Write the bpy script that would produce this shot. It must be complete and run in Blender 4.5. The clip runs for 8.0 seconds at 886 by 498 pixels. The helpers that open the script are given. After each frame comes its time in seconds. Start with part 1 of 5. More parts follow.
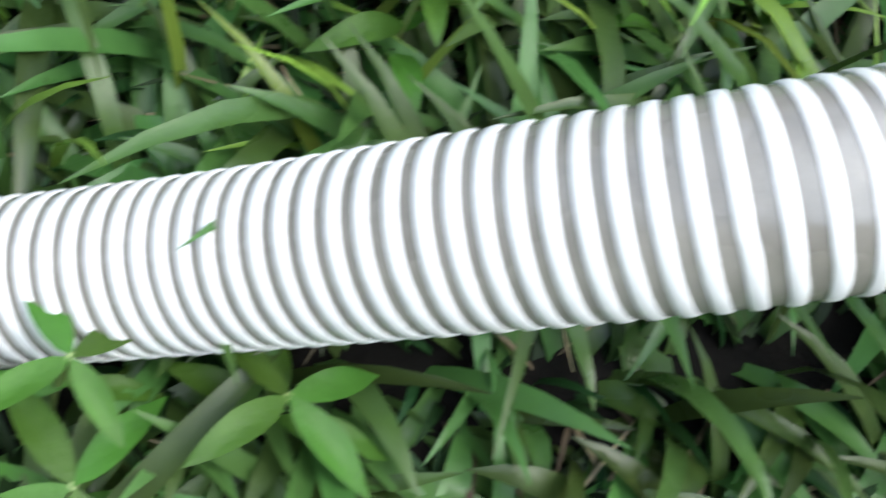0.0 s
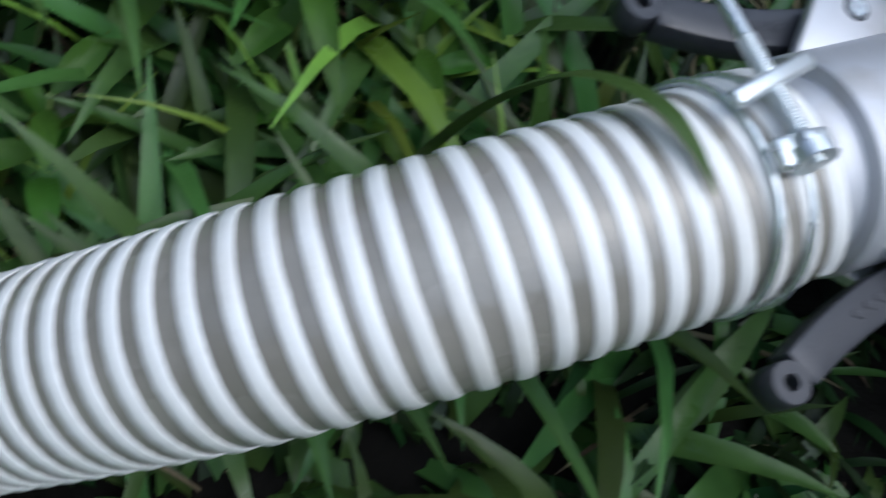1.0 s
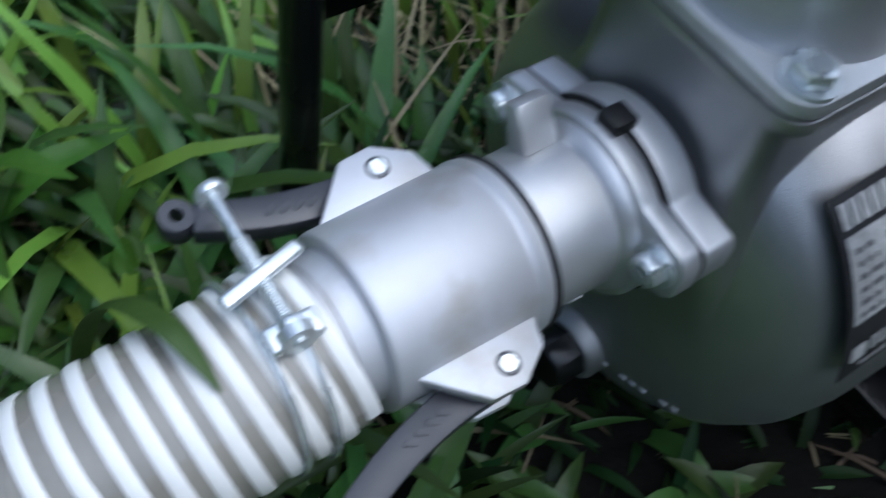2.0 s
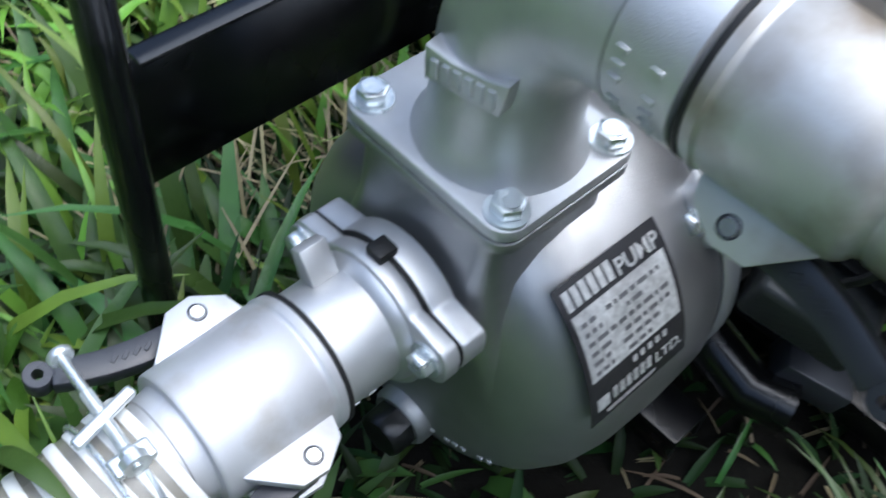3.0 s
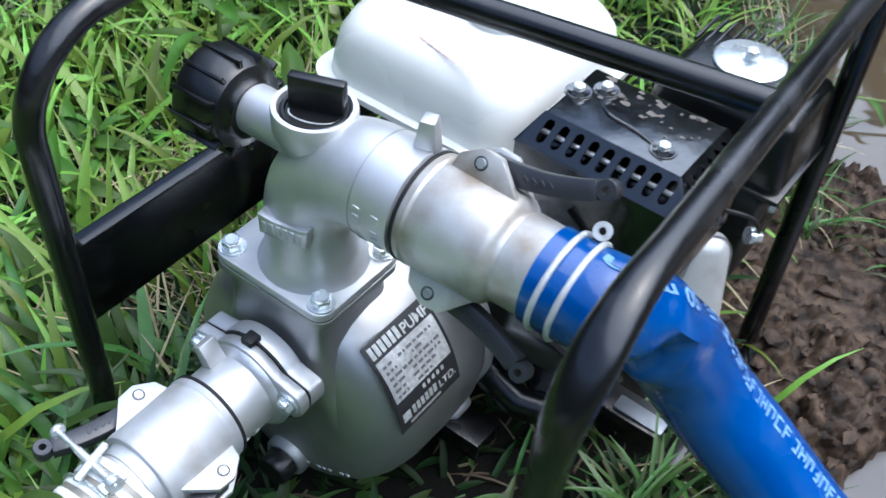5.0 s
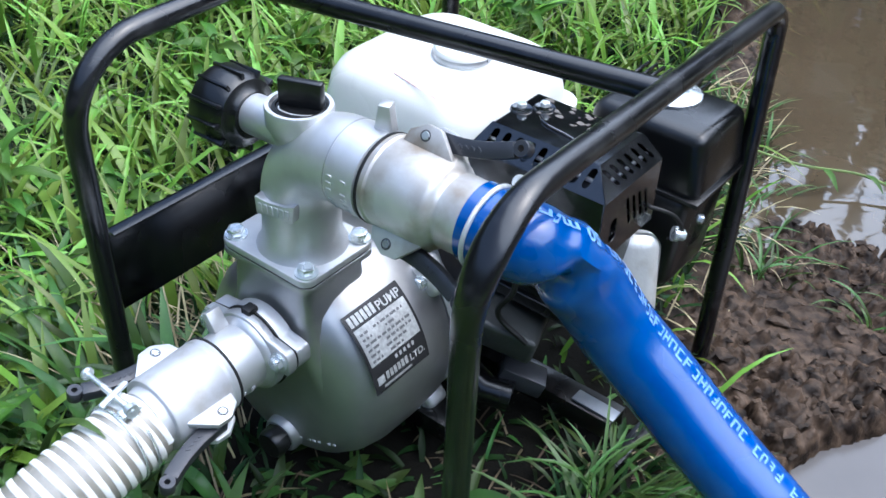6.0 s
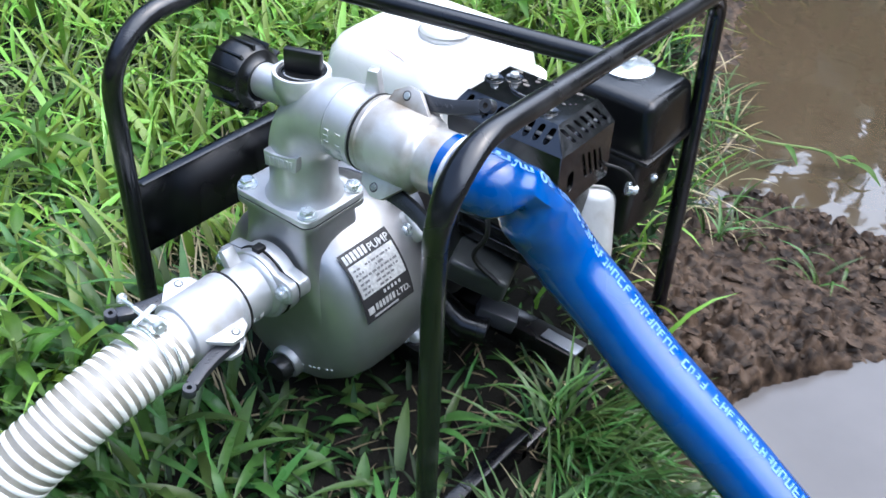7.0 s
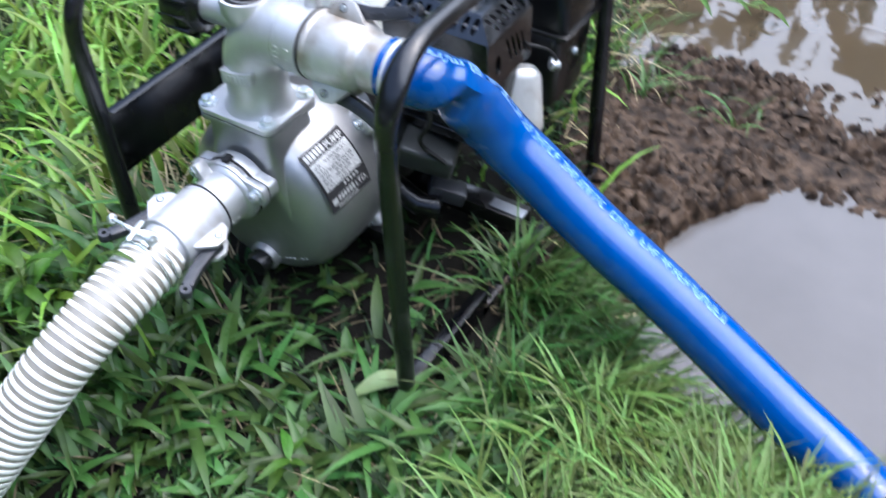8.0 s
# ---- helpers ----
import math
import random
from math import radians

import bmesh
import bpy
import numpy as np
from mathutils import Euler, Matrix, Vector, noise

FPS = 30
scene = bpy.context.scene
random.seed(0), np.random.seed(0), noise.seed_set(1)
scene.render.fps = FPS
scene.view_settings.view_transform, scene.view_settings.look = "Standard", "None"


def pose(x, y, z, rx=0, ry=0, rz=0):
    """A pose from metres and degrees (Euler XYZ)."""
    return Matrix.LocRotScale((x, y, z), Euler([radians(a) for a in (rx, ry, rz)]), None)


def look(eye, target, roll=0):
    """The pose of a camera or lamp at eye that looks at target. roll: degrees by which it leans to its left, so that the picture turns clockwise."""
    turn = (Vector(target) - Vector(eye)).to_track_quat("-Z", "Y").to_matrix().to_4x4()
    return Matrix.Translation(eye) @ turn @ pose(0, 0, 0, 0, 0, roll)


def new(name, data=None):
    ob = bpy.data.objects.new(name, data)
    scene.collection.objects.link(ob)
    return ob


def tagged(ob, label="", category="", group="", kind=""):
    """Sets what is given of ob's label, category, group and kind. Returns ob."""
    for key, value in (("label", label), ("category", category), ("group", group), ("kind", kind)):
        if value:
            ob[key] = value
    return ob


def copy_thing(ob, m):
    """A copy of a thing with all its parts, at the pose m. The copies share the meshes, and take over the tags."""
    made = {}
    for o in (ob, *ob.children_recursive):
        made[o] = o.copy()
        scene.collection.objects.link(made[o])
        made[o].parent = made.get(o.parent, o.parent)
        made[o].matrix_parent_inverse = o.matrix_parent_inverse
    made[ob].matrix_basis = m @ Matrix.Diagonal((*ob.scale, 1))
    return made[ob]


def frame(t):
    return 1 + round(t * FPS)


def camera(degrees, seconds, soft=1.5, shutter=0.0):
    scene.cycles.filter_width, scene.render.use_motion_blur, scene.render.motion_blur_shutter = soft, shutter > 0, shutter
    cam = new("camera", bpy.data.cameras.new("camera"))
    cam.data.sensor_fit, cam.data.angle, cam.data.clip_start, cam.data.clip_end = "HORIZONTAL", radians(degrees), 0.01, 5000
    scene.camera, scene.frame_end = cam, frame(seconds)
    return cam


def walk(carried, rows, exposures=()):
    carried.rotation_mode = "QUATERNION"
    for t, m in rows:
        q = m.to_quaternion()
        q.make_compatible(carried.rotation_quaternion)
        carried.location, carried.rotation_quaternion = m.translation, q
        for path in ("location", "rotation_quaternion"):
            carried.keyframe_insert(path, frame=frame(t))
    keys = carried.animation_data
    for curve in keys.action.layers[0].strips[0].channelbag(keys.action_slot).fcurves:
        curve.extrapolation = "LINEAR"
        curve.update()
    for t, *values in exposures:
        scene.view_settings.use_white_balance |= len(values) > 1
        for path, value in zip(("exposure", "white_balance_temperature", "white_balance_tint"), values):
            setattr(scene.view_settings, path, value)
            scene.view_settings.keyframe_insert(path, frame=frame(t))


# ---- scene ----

# the camera and its walk
cam = camera(46.0, 8.0, soft=1.5, shutter=0.5)
PATH = [
    (0, (0.0897, -0.6151, 0.3389), (-0.0805, -0.3980, -0.0781), 38.03),
    (0.5, (0.0966, -0.5236, 0.3654), (-0.0814, -0.3196, -0.0549), 33.26),
    (1, (0.1145, -0.4432, 0.3903), (-0.0764, -0.2445, -0.0269), 26.94),
    (1.5, (0.1335, -0.3798, 0.4279), (-0.0641, -0.1774, 0.0156), 19.54),
    (2, (0.1639, -0.3246, 0.4780), (-0.0412, -0.1162, 0.0725), 12.31),
    (2.2, (0.1731, -0.3134, 0.4999), (-0.0292, -0.0963, 0.0976), 11.74),
    (3.3, (0.2477, -0.3072, 0.6217), (0.0484, -0.0562, 0.2380), 8.09),
    (3.5, (0.2621, -0.3199, 0.6442), (0.0663, -0.0589, 0.2654), 8.38),
    (4, (0.2994, -0.3503, 0.7071), (0.1107, -0.0746, 0.3350), 7.89),
    (4.5, (0.3410, -0.3873, 0.7679), (0.1544, -0.1037, 0.4008), 5.86),
    (4.7, (0.3570, -0.4043, 0.7942), (0.1710, -0.1160, 0.4305), 5.70),
    (5.8, (0.5481, -0.5439, 0.8295), (0.3156, -0.2249, 0.5227), 3.48),
    (6, (0.5779, -0.5701, 0.8184), (0.3397, -0.2477, 0.5195), 2.78),
    (6.5, (0.6433, -0.6289, 0.8180), (0.3980, -0.3038, 0.5279), 1.95),
    (7, (0.6951, -0.6777, 0.8734), (0.4547, -0.3584, 0.5729), 2.76),
    (7.5, (0.7198, -0.7248, 0.9624), (0.4995, -0.4171, 0.6356), 2.59),
    (7.8, (0.7394, -0.7504, 0.9660), (0.5267, -0.4477, 0.6296), -0.49),
    (8, (0.7551, -0.7560, 0.9701), (0.5547, -0.4566, 0.6234), -2.11),
]
walk(cam, [(t, look(eye, target, roll)) for t, eye, target, roll in PATH],
     exposures=[(0.0, 0.98, 5650, 8), (0.5, 0.34, 5450, 8), (1.0, -0.20, 5300, 8), (1.5, -0.34, 5200, 8), (2.0, -0.22, 5150, 8), (3.5, 0.66, 5500, 8), (4.5, 0.68, 5400, 8), (6.0, 0.88, 5250, 9), (6.5, 1.08, 5400, 10), (7.5, 1.12, 5400, 11), (8.0, 1.08, 5400, 12)])

# ---- light ----
world = bpy.data.worlds.new("overcast_sky")
scene.world = world
world.use_nodes = True
wn = world.node_tree
sky = wn.nodes.new("ShaderNodeTexSky")
sky.sky_type = "NISHITA"
sky.sun_disc = False
sky.sun_elevation = radians(67)
sky.sun_rotation = radians(45)
sky.dust_density = 6.0
sky.air_density = 1.2
sky.ozone_density = 0.6
wn.links.new(sky.outputs[0], wn.nodes["Background"].inputs[0])
wn.nodes["Background"].inputs[1].default_value = 0.15

sun_data = bpy.data.lights.new("sun", "SUN")
sun_data.energy = 2.55
sun_data.angle = radians(104)
sun_data.color = (1.0, 0.985, 0.96)
sun = new("sun", sun_data)
sun.matrix_world = look((1.1, 1.1, 3.4), (0, 0, 0.2))


# ---- materials ----
def material(name, color, rough=0.5, metal=0.0, vary=0.15, scale=40.0, bump=0.1, bump_scale=200.0, dirt=None, dirt_amount=0.3,
             dirt_scale=12.0, spec=0.5, coat=0.0, coat_rough=0.15, coat_ior=1.5, island=0.0, random_object=0.0, translucent=0.0, rough_vary=0.12, dirt_from=0.52):
    """A surface with colour variation at two scales, fine relief, patches of dirt and uneven gloss."""
    m = bpy.data.materials.new(name)
    m.use_nodes = True
    nt = m.node_tree
    b = nt.nodes["Principled BSDF"]
    N, L = nt.nodes.new, nt.links.new
    tc = N("ShaderNodeTexCoord")
    fine, broad = N("ShaderNodeTexNoise"), N("ShaderNodeTexNoise")
    fine.inputs["Scale"].default_value, fine.inputs["Detail"].default_value = scale, 6
    broad.inputs["Scale"].default_value, broad.inputs["Detail"].default_value = scale / 7, 4
    for n in (fine, broad):
        L(tc.outputs["Object"], n.inputs["Vector"])
    add = N("ShaderNodeMath")
    add.operation = "ADD"
    L(fine.outputs["Fac"], add.inputs[0])
    L(broad.outputs["Fac"], add.inputs[1])
    val = N("ShaderNodeMapRange")
    val.inputs["From Min"].default_value, val.inputs["From Max"].default_value = 0.6, 1.4
    val.inputs["To Min"].default_value, val.inputs["To Max"].default_value = 1 - vary, 1 + vary
    L(add.outputs[0], val.inputs["Value"])
    hsv = N("ShaderNodeHueSaturation")
    hsv.inputs["Color"].default_value = (*color, 1)
    last = val.outputs[0]
    if island or random_object:
        src = N("ShaderNodeNewGeometry").outputs["Random Per Island"] if island else N("ShaderNodeObjectInfo").outputs["Random"]
        amount = island or random_object
        r = N("ShaderNodeMapRange")
        r.inputs["To Min"].default_value, r.inputs["To Max"].default_value = 1 - amount, 1 + amount
        L(src, r.inputs["Value"])
        mul = N("ShaderNodeMath")
        mul.operation = "MULTIPLY"
        L(last, mul.inputs[0])
        L(r.outputs[0], mul.inputs[1])
        last = mul.outputs[0]
        hue = N("ShaderNodeMapRange")
        hue.inputs["To Min"].default_value, hue.inputs["To Max"].default_value = 0.5 - 0.06 * amount, 0.5 + 0.05 * amount
        L(src, hue.inputs["Value"])
        L(hue.outputs[0], hsv.inputs["Hue"])
    L(last, hsv.inputs["Value"])
    colour = hsv.outputs[0]
    if dirt:
        dn, ramp, mix = N("ShaderNodeTexNoise"), N("ShaderNodeValToRGB"), N("ShaderNodeMixRGB")
        dn.inputs["Scale"].default_value, dn.inputs["Detail"].default_value = dirt_scale, 8
        L(tc.outputs["Object"], dn.inputs["Vector"])
        ramp.color_ramp.elements[0].position, ramp.color_ramp.elements[1].position = dirt_from, dirt_from + 0.18
        ramp.color_ramp.elements[1].color = (dirt_amount,) * 3 + (1,)
        ramp.color_ramp.elements[0].color = (0, 0, 0, 1)
        L(dn.outputs["Fac"], ramp.inputs[0])
        L(ramp.outputs[0], mix.inputs[0])
        L(colour, mix.inputs[1])
        mix.inputs[2].default_value = (*dirt, 1)
        colour = mix.outputs[0]
    L(colour, b.inputs["Base Color"])
    rr = N("ShaderNodeMapRange")
    rr.inputs["From Min"].default_value, rr.inputs["From Max"].default_value = 0.35, 0.65
    rr.inputs["To Min"].default_value, rr.inputs["To Max"].default_value = max(0.02, rough - rough_vary), min(1, rough + rough_vary)
    L(broad.outputs["Fac"], rr.inputs["Value"])
    L(rr.outputs[0], b.inputs["Roughness"])
    b.inputs["Metallic"].default_value = metal
    b.inputs["Specular IOR Level"].default_value = spec
    b.inputs["Coat Weight"].default_value = coat
    b.inputs["Coat Roughness"].default_value = coat_rough
    b.inputs["Coat IOR"].default_value = coat_ior
    if bump:
        bn, bp = N("ShaderNodeTexNoise"), N("ShaderNodeBump")
        bn.inputs["Scale"].default_value, bn.inputs["Detail"].default_value = bump_scale, 5
        L(tc.outputs["Object"], bn.inputs["Vector"])
        bp.inputs["Strength"].default_value, bp.inputs["Distance"].default_value = bump, 0.002
        L(bn.outputs["Fac"], bp.inputs["Height"])
        L(bp.outputs[0], b.inputs["Normal"])
    if translucent:
        tr, sh = N("ShaderNodeBsdfTranslucent"), N("ShaderNodeMixShader")
        L(colour, tr.inputs["Color"])
        sh.inputs[0].default_value = translucent
        L(b.outputs[0], sh.inputs[1])
        L(tr.outputs[0], sh.inputs[2])
        L(sh.outputs[0], nt.nodes["Material Output"].inputs["Surface"])
    return m


CAST = material("cast_aluminium", (0.61, 0.615, 0.62), 0.40, 0.66, 0.07, 60, 0.16, 1400, (0.35, 0.34, 0.31), 0.25, 25)
CAST_DARK = material("casing_aluminium", (0.45, 0.455, 0.46), 0.40, 0.88, 0.07, 50, 0.18, 1400, (0.25, 0.24, 0.21), 0.3, 14)
COUPLER = material("coupler_aluminium", (0.60, 0.61, 0.63), 0.48, 0.60, 0.07, 60, 0.03, 700, (0.40, 0.37, 0.31), 0.5, 40)
COUPLER_OLD = material("muddy_coupler_aluminium", (0.62, 0.62, 0.61), 0.42, 0.55, 0.10, 50, 0.05, 700, (0.24, 0.18, 0.11), 0.80, 17, dirt_from=0.45)
BAND = material("galvanised_wire", (0.68, 0.70, 0.70), 0.42, 0.35, 0.12, 200, 0.1, 800, (0.3, 0.26, 0.2), 0.4, 90)
DARK_STEEL = material("dark_galvanised_steel", (0.20, 0.22, 0.25), 0.35, 0.6, 0.15, 60, 0.1, 300, (0.08, 0.06, 0.05), 0.7, 30, dirt_from=0.45)
LEVER = material("lever_steel", (0.046, 0.048, 0.055), 0.38, 0.3, 0.12, 80, 0.06, 700)
ZINC = material("zinc_plated_steel", (0.72, 0.76, 0.77), 0.26, 0.75, 0.08, 120, 0.08, 400)
BLACK = material("black_gloss_paint", (0.002, 0.002, 0.0025), 0.26, 0.0, 0.2, 60, 0.03, 150, (0.10, 0.10, 0.10), 0.05, 60, 0.5, coat=0.25)
HOOP = material("scuffed_black_paint", (0.005, 0.005, 0.006), 0.24, 0.0, 0.2, 60, 0.06, 150, (0.16, 0.16, 0.165), 0.14, 28, 0.5, coat=0.3, dirt_from=0.54)
GUARD = material("glossy_black_enamel", (0.004, 0.004, 0.005), 0.16, 0.0, 0.2, 60, 0.55, 34, (0.10, 0.10, 0.10), 0.08, 60, 0.7, coat=0.8, coat_rough=0.08, coat_ior=1.6, rough_vary=0.06)
BLACK_PLASTIC = material("black_plastic", (0.003, 0.0032, 0.0035), 0.30, 0.0, 0.2, 60, 0.10, 500, (0.08, 0.08, 0.08), 0.05, 30, 0.5, coat=0.2)
RUBBER = material("black_rubber", (0.006, 0.006, 0.006), 0.6, 0.0, 0.2, 60, 0.2, 400)
TANK = material("white_plastic", (0.80, 0.80, 0.76), 0.35, 0.0, 0.03, 30, 0.05, 300, (0.5, 0.47, 0.40), 0.12, 18, coat=0.2)
RIB = material("white_pvc", (0.82, 0.82, 0.79), 0.38, 0.0, 0.04, 60, 0.15, 300, (0.55, 0.50, 0.40), 0.35, 20)
WALL = material("grey_pvc", (0.250, 0.234, 0.198), 0.24, 0.0, 0.2, 60, 0.2, 200, (0.16, 0.15, 0.12), 0.5, 25, coat=0.5)
BLUE = material("blue_pvc", (0.0006, 0.062, 0.290), 0.22, 0.0, 0.14, 70, 0.10, 900, (0.03, 0.10, 0.26), 0.25, 40, 0.4, coat=0.85, coat_rough=0.05)
PRINT = material("white_print", (0.20, 0.37, 0.66), 0.5, 0.0, 0.1, 300, 0.1, 600)
LABEL_WHITE = material("label_white", (0.52, 0.53, 0.52), 0.4, 0.25, 0.45, 260, 0.1, 500)
TEXT_GREY = material("worn_text", (0.16, 0.16, 0.165), 0.45, 0.2, 0.2, 300)
LABEL_BLACK = material("label_black", (0.02, 0.02, 0.022), 0.35)
STEEL = material("galvanised_steel", (0.45, 0.46, 0.48), 0.35, 0.6, 0.12, 60, 0.2, 300, (0.2, 0.16, 0.12), 0.4, 30)
GRASS = material("grass_blade", (0.150, 0.262, 0.033), 0.36, 0.0, 0.15, 60, 0.1, 400, spec=0.35, island=0.50, translucent=0.16)
TUFT = material("pale_grass_blade", (0.115, 0.182, 0.040), 0.42, 0.0, 0.15, 60, 0.1, 400, spec=0.3, island=0.55, translucent=0.12)
# Shade low among the blades is put into this dark colour.
UNDER = material("shade_toned_grass_blade", (0.012, 0.030, 0.007), 0.5, 0.0, 0.2, 60, 0.1, 400, spec=0.15, island=0.50, translucent=0.05)
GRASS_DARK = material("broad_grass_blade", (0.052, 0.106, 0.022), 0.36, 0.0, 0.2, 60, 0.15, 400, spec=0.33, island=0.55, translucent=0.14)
STRAW = material("dry_straw", (0.36, 0.31, 0.17), 0.6, 0.0, 0.2, 60, 0.1, 400, island=0.3, translucent=0.2)
LEAF = material("weed_leaf", (0.050, 0.116, 0.013), 0.45, 0.0, 0.2, 50, 0.3, 300, spec=0.22, random_object=0.3, translucent=0.16)
STEM = material("weed_stem", (0.14, 0.20, 0.05), 0.5, 0.0, 0.2, 60)


def ground_material(name, bare):
    # Near-black base: the shade under grass and pump is put into this colour.
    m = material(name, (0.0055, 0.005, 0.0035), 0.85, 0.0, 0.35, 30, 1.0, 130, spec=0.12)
    nt = m.node_tree
    b = nt.nodes["Principled BSDF"]
    N, L = nt.nodes.new, nt.links.new
    if bare:
        at = N("ShaderNodeValue")
        at.outputs[0].default_value = 1.0
    else:
        at = N("ShaderNodeAttribute")
        at.attribute_name = "mud"
    amount = at.outputs[0] if bare else at.outputs["Fac"]
    n1, ramp, mix = N("ShaderNodeTexNoise"), N("ShaderNodeValToRGB"), N("ShaderNodeMixRGB")
    n1.inputs["Scale"].default_value, n1.inputs["Detail"].default_value = 48, 10
    tc = N("ShaderNodeTexCoord")
    L(tc.outputs["Object"], n1.inputs["Vector"])
    e = ramp.color_ramp.elements
    e[0].position, e[0].color = 0.38, (0.013, 0.0086, 0.0056, 1)
    e[1].position, e[1].color = 0.66, (0.086, 0.058, 0.038, 1)
    L(n1.outputs["Fac"], ramp.inputs[0])
    old = b.inputs["Base Color"].links[0].from_socket
    if not bare:
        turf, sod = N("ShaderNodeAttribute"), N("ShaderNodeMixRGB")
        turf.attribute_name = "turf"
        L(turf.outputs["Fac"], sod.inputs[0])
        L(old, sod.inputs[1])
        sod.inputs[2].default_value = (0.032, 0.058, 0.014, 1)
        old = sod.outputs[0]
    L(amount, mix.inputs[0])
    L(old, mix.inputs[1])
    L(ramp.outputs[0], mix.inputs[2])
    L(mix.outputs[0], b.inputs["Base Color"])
    rm = N("ShaderNodeMapRange")
    rm.inputs["To Min"].default_value, rm.inputs["To Max"].default_value = 0.85, 0.46
    L(amount, rm.inputs["Value"])
    L(rm.outputs[0], b.inputs["Roughness"])
    return m


def water_material(name, color, rough, ripple, scale, gloss):
    m = material(name, color, rough, 0.0, 0.25, 5, 0.0, rough_vary=0.02)
    nt = m.node_tree
    b = nt.nodes["Principled BSDF"]
    b.inputs["IOR"].default_value = 1.333
    b.inputs["Coat Weight"].default_value = gloss
    b.inputs["Coat Roughness"].default_value = 0.02
    bn, bp, tc = nt.nodes.new("ShaderNodeTexNoise"), nt.nodes.new("ShaderNodeBump"), nt.nodes.new("ShaderNodeTexCoord")
    bn.inputs["Scale"].default_value, bn.inputs["Detail"].default_value = scale, 3
    bp.inputs["Strength"].default_value, bp.inputs["Distance"].default_value = ripple, 0.01
    nt.links.new(tc.outputs["Object"], bn.inputs["Vector"])
    nt.links.new(bn.outputs["Fac"], bp.inputs["Height"])
    nt.links.new(bp.outputs[0], b.inputs["Normal"])
    nt.links.new(bp.outputs[0], b.inputs["Coat Normal"])
    return m


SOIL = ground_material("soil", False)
MUD = ground_material("mud", True)
POND = water_material("pond_water", (0.062, 0.046, 0.027), 0.04, 0.10, 6, 0.7)
PUDDLE = water_material("puddle_water", (0.105, 0.098, 0.094), 0.20, 0.16, 9, 0.15)


# ---- building helpers ----
def part(name, bm, mat, parent=None, label="", smooth=40):
    """Links a bmesh as one mesh object, under a thing or a part when one is given."""
    me = bpy.data.meshes.new(name)
    bmesh.ops.recalc_face_normals(bm, faces=bm.faces[:])
    if smooth:
        lim = radians(smooth)
        for fc in bm.faces:
            fc.smooth = True
        for ed in bm.edges:
            if len(ed.link_faces) == 2 and ed.calc_face_angle(0.0) > lim:
                ed.smooth = False
    bm.to_mesh(me)
    bm.free()
    me.materials.append(mat)
    ob = new(name, me)
    if parent:
        ob.parent = parent
    if label:
        ob["label"] = label
    return ob


def thing(name, label, category, group="", kind=""):
    return tagged(new(name), label, category, group, kind)


def basis(axis):
    """A turn that takes z to the axis."""
    return Vector(axis).to_track_quat("Z", "Y").to_matrix().to_4x4()


def lathe(profile, origin=(0, 0, 0), axis=(0, 0, 1), seg=40, bm=None, sx=1.0):
    """Turns a profile of (along, radius) round an axis; ends at radius 0 close."""
    bm = bm or bmesh.new()
    m = Matrix.Translation(origin) @ basis(axis)
    rings = []
    for a, r in profile:
        if r < 1e-6:
            rings.append([bm.verts.new(m @ Vector((0, 0, a)))])
        else:
            rings.append([bm.verts.new(m @ Vector((sx * r * math.cos(2 * math.pi * k / seg), r * math.sin(2 * math.pi * k / seg), a))) for k in range(seg)])
    for p, q in zip(rings, rings[1:]):
        for k in range(seg):
            k2 = (k + 1) % seg
            if len(p) == 1 and len(q) == 1:
                continue
            if len(p) == 1:
                bm.faces.new((p[0], q[k], q[k2]))
            elif len(q) == 1:
                bm.faces.new((p[k], p[k2], q[0]))
            else:
                bm.faces.new((p[k], p[k2], q[k2], q[k]))
    return bm


def solid(profile):
    return [(profile[0][0], 0)] + list(profile) + [(profile[-1][0], 0)]


def rbox(size, m=Matrix(), bevel=0.003, seg=3, bm=None, taper=1.0):
    """A box with rounded edges, centred on m; taper scales its top."""
    one = bmesh.new()
    bmesh.ops.create_cube(one, size=1)
    for v in one.verts:
        s = taper if v.co.z > 0 else 1
        v.co = Vector((v.co.x * size[0] * s, v.co.y * size[1] * s, v.co.z * size[2]))
    if bevel:
        bmesh.ops.bevel(one, geom=one.edges[:], offset=bevel, segments=seg, affect="EDGES", profile=0.5)
    return merge(one, m, bm)


def merge(one, m=Matrix(), bm=None):
    if bm is None:
        bmesh.ops.transform(one, matrix=m, verts=one.verts)
        return one
    tmp = bpy.data.meshes.new("tmp")
    bmesh.ops.transform(one, matrix=m, verts=one.verts)
    one.to_mesh(tmp)
    one.free()
    bm.from_mesh(tmp)
    bpy.data.meshes.remove(tmp)
    return bm


def prism(outline, thick, m=Matrix(), bevel=0.0008, bm=None):
    """An outline in the xy plane, extruded by thick along z (centred), with softened edges."""
    one = bmesh.new()
    lo = [one.verts.new((x, y, -thick / 2)) for x, y in outline]
    hi = [one.verts.new((x, y, thick / 2)) for x, y in outline]
    n = len(outline)
    one.faces.new(lo[::-1])
    one.faces.new(hi)
    for k in range(n):
        one.faces.new((lo[k], lo[(k + 1) % n], hi[(k + 1) % n], hi[k]))
    if bevel:
        bmesh.ops.recalc_face_normals(one, faces=one.faces[:])
        sharp = [e for e in one.edges if e.calc_face_angle(0) > radians(25)]
        bmesh.ops.bevel(one, geom=sharp, offset=bevel, segments=2, affect="EDGES", profile=0.5)
    return merge(one, m, bm)


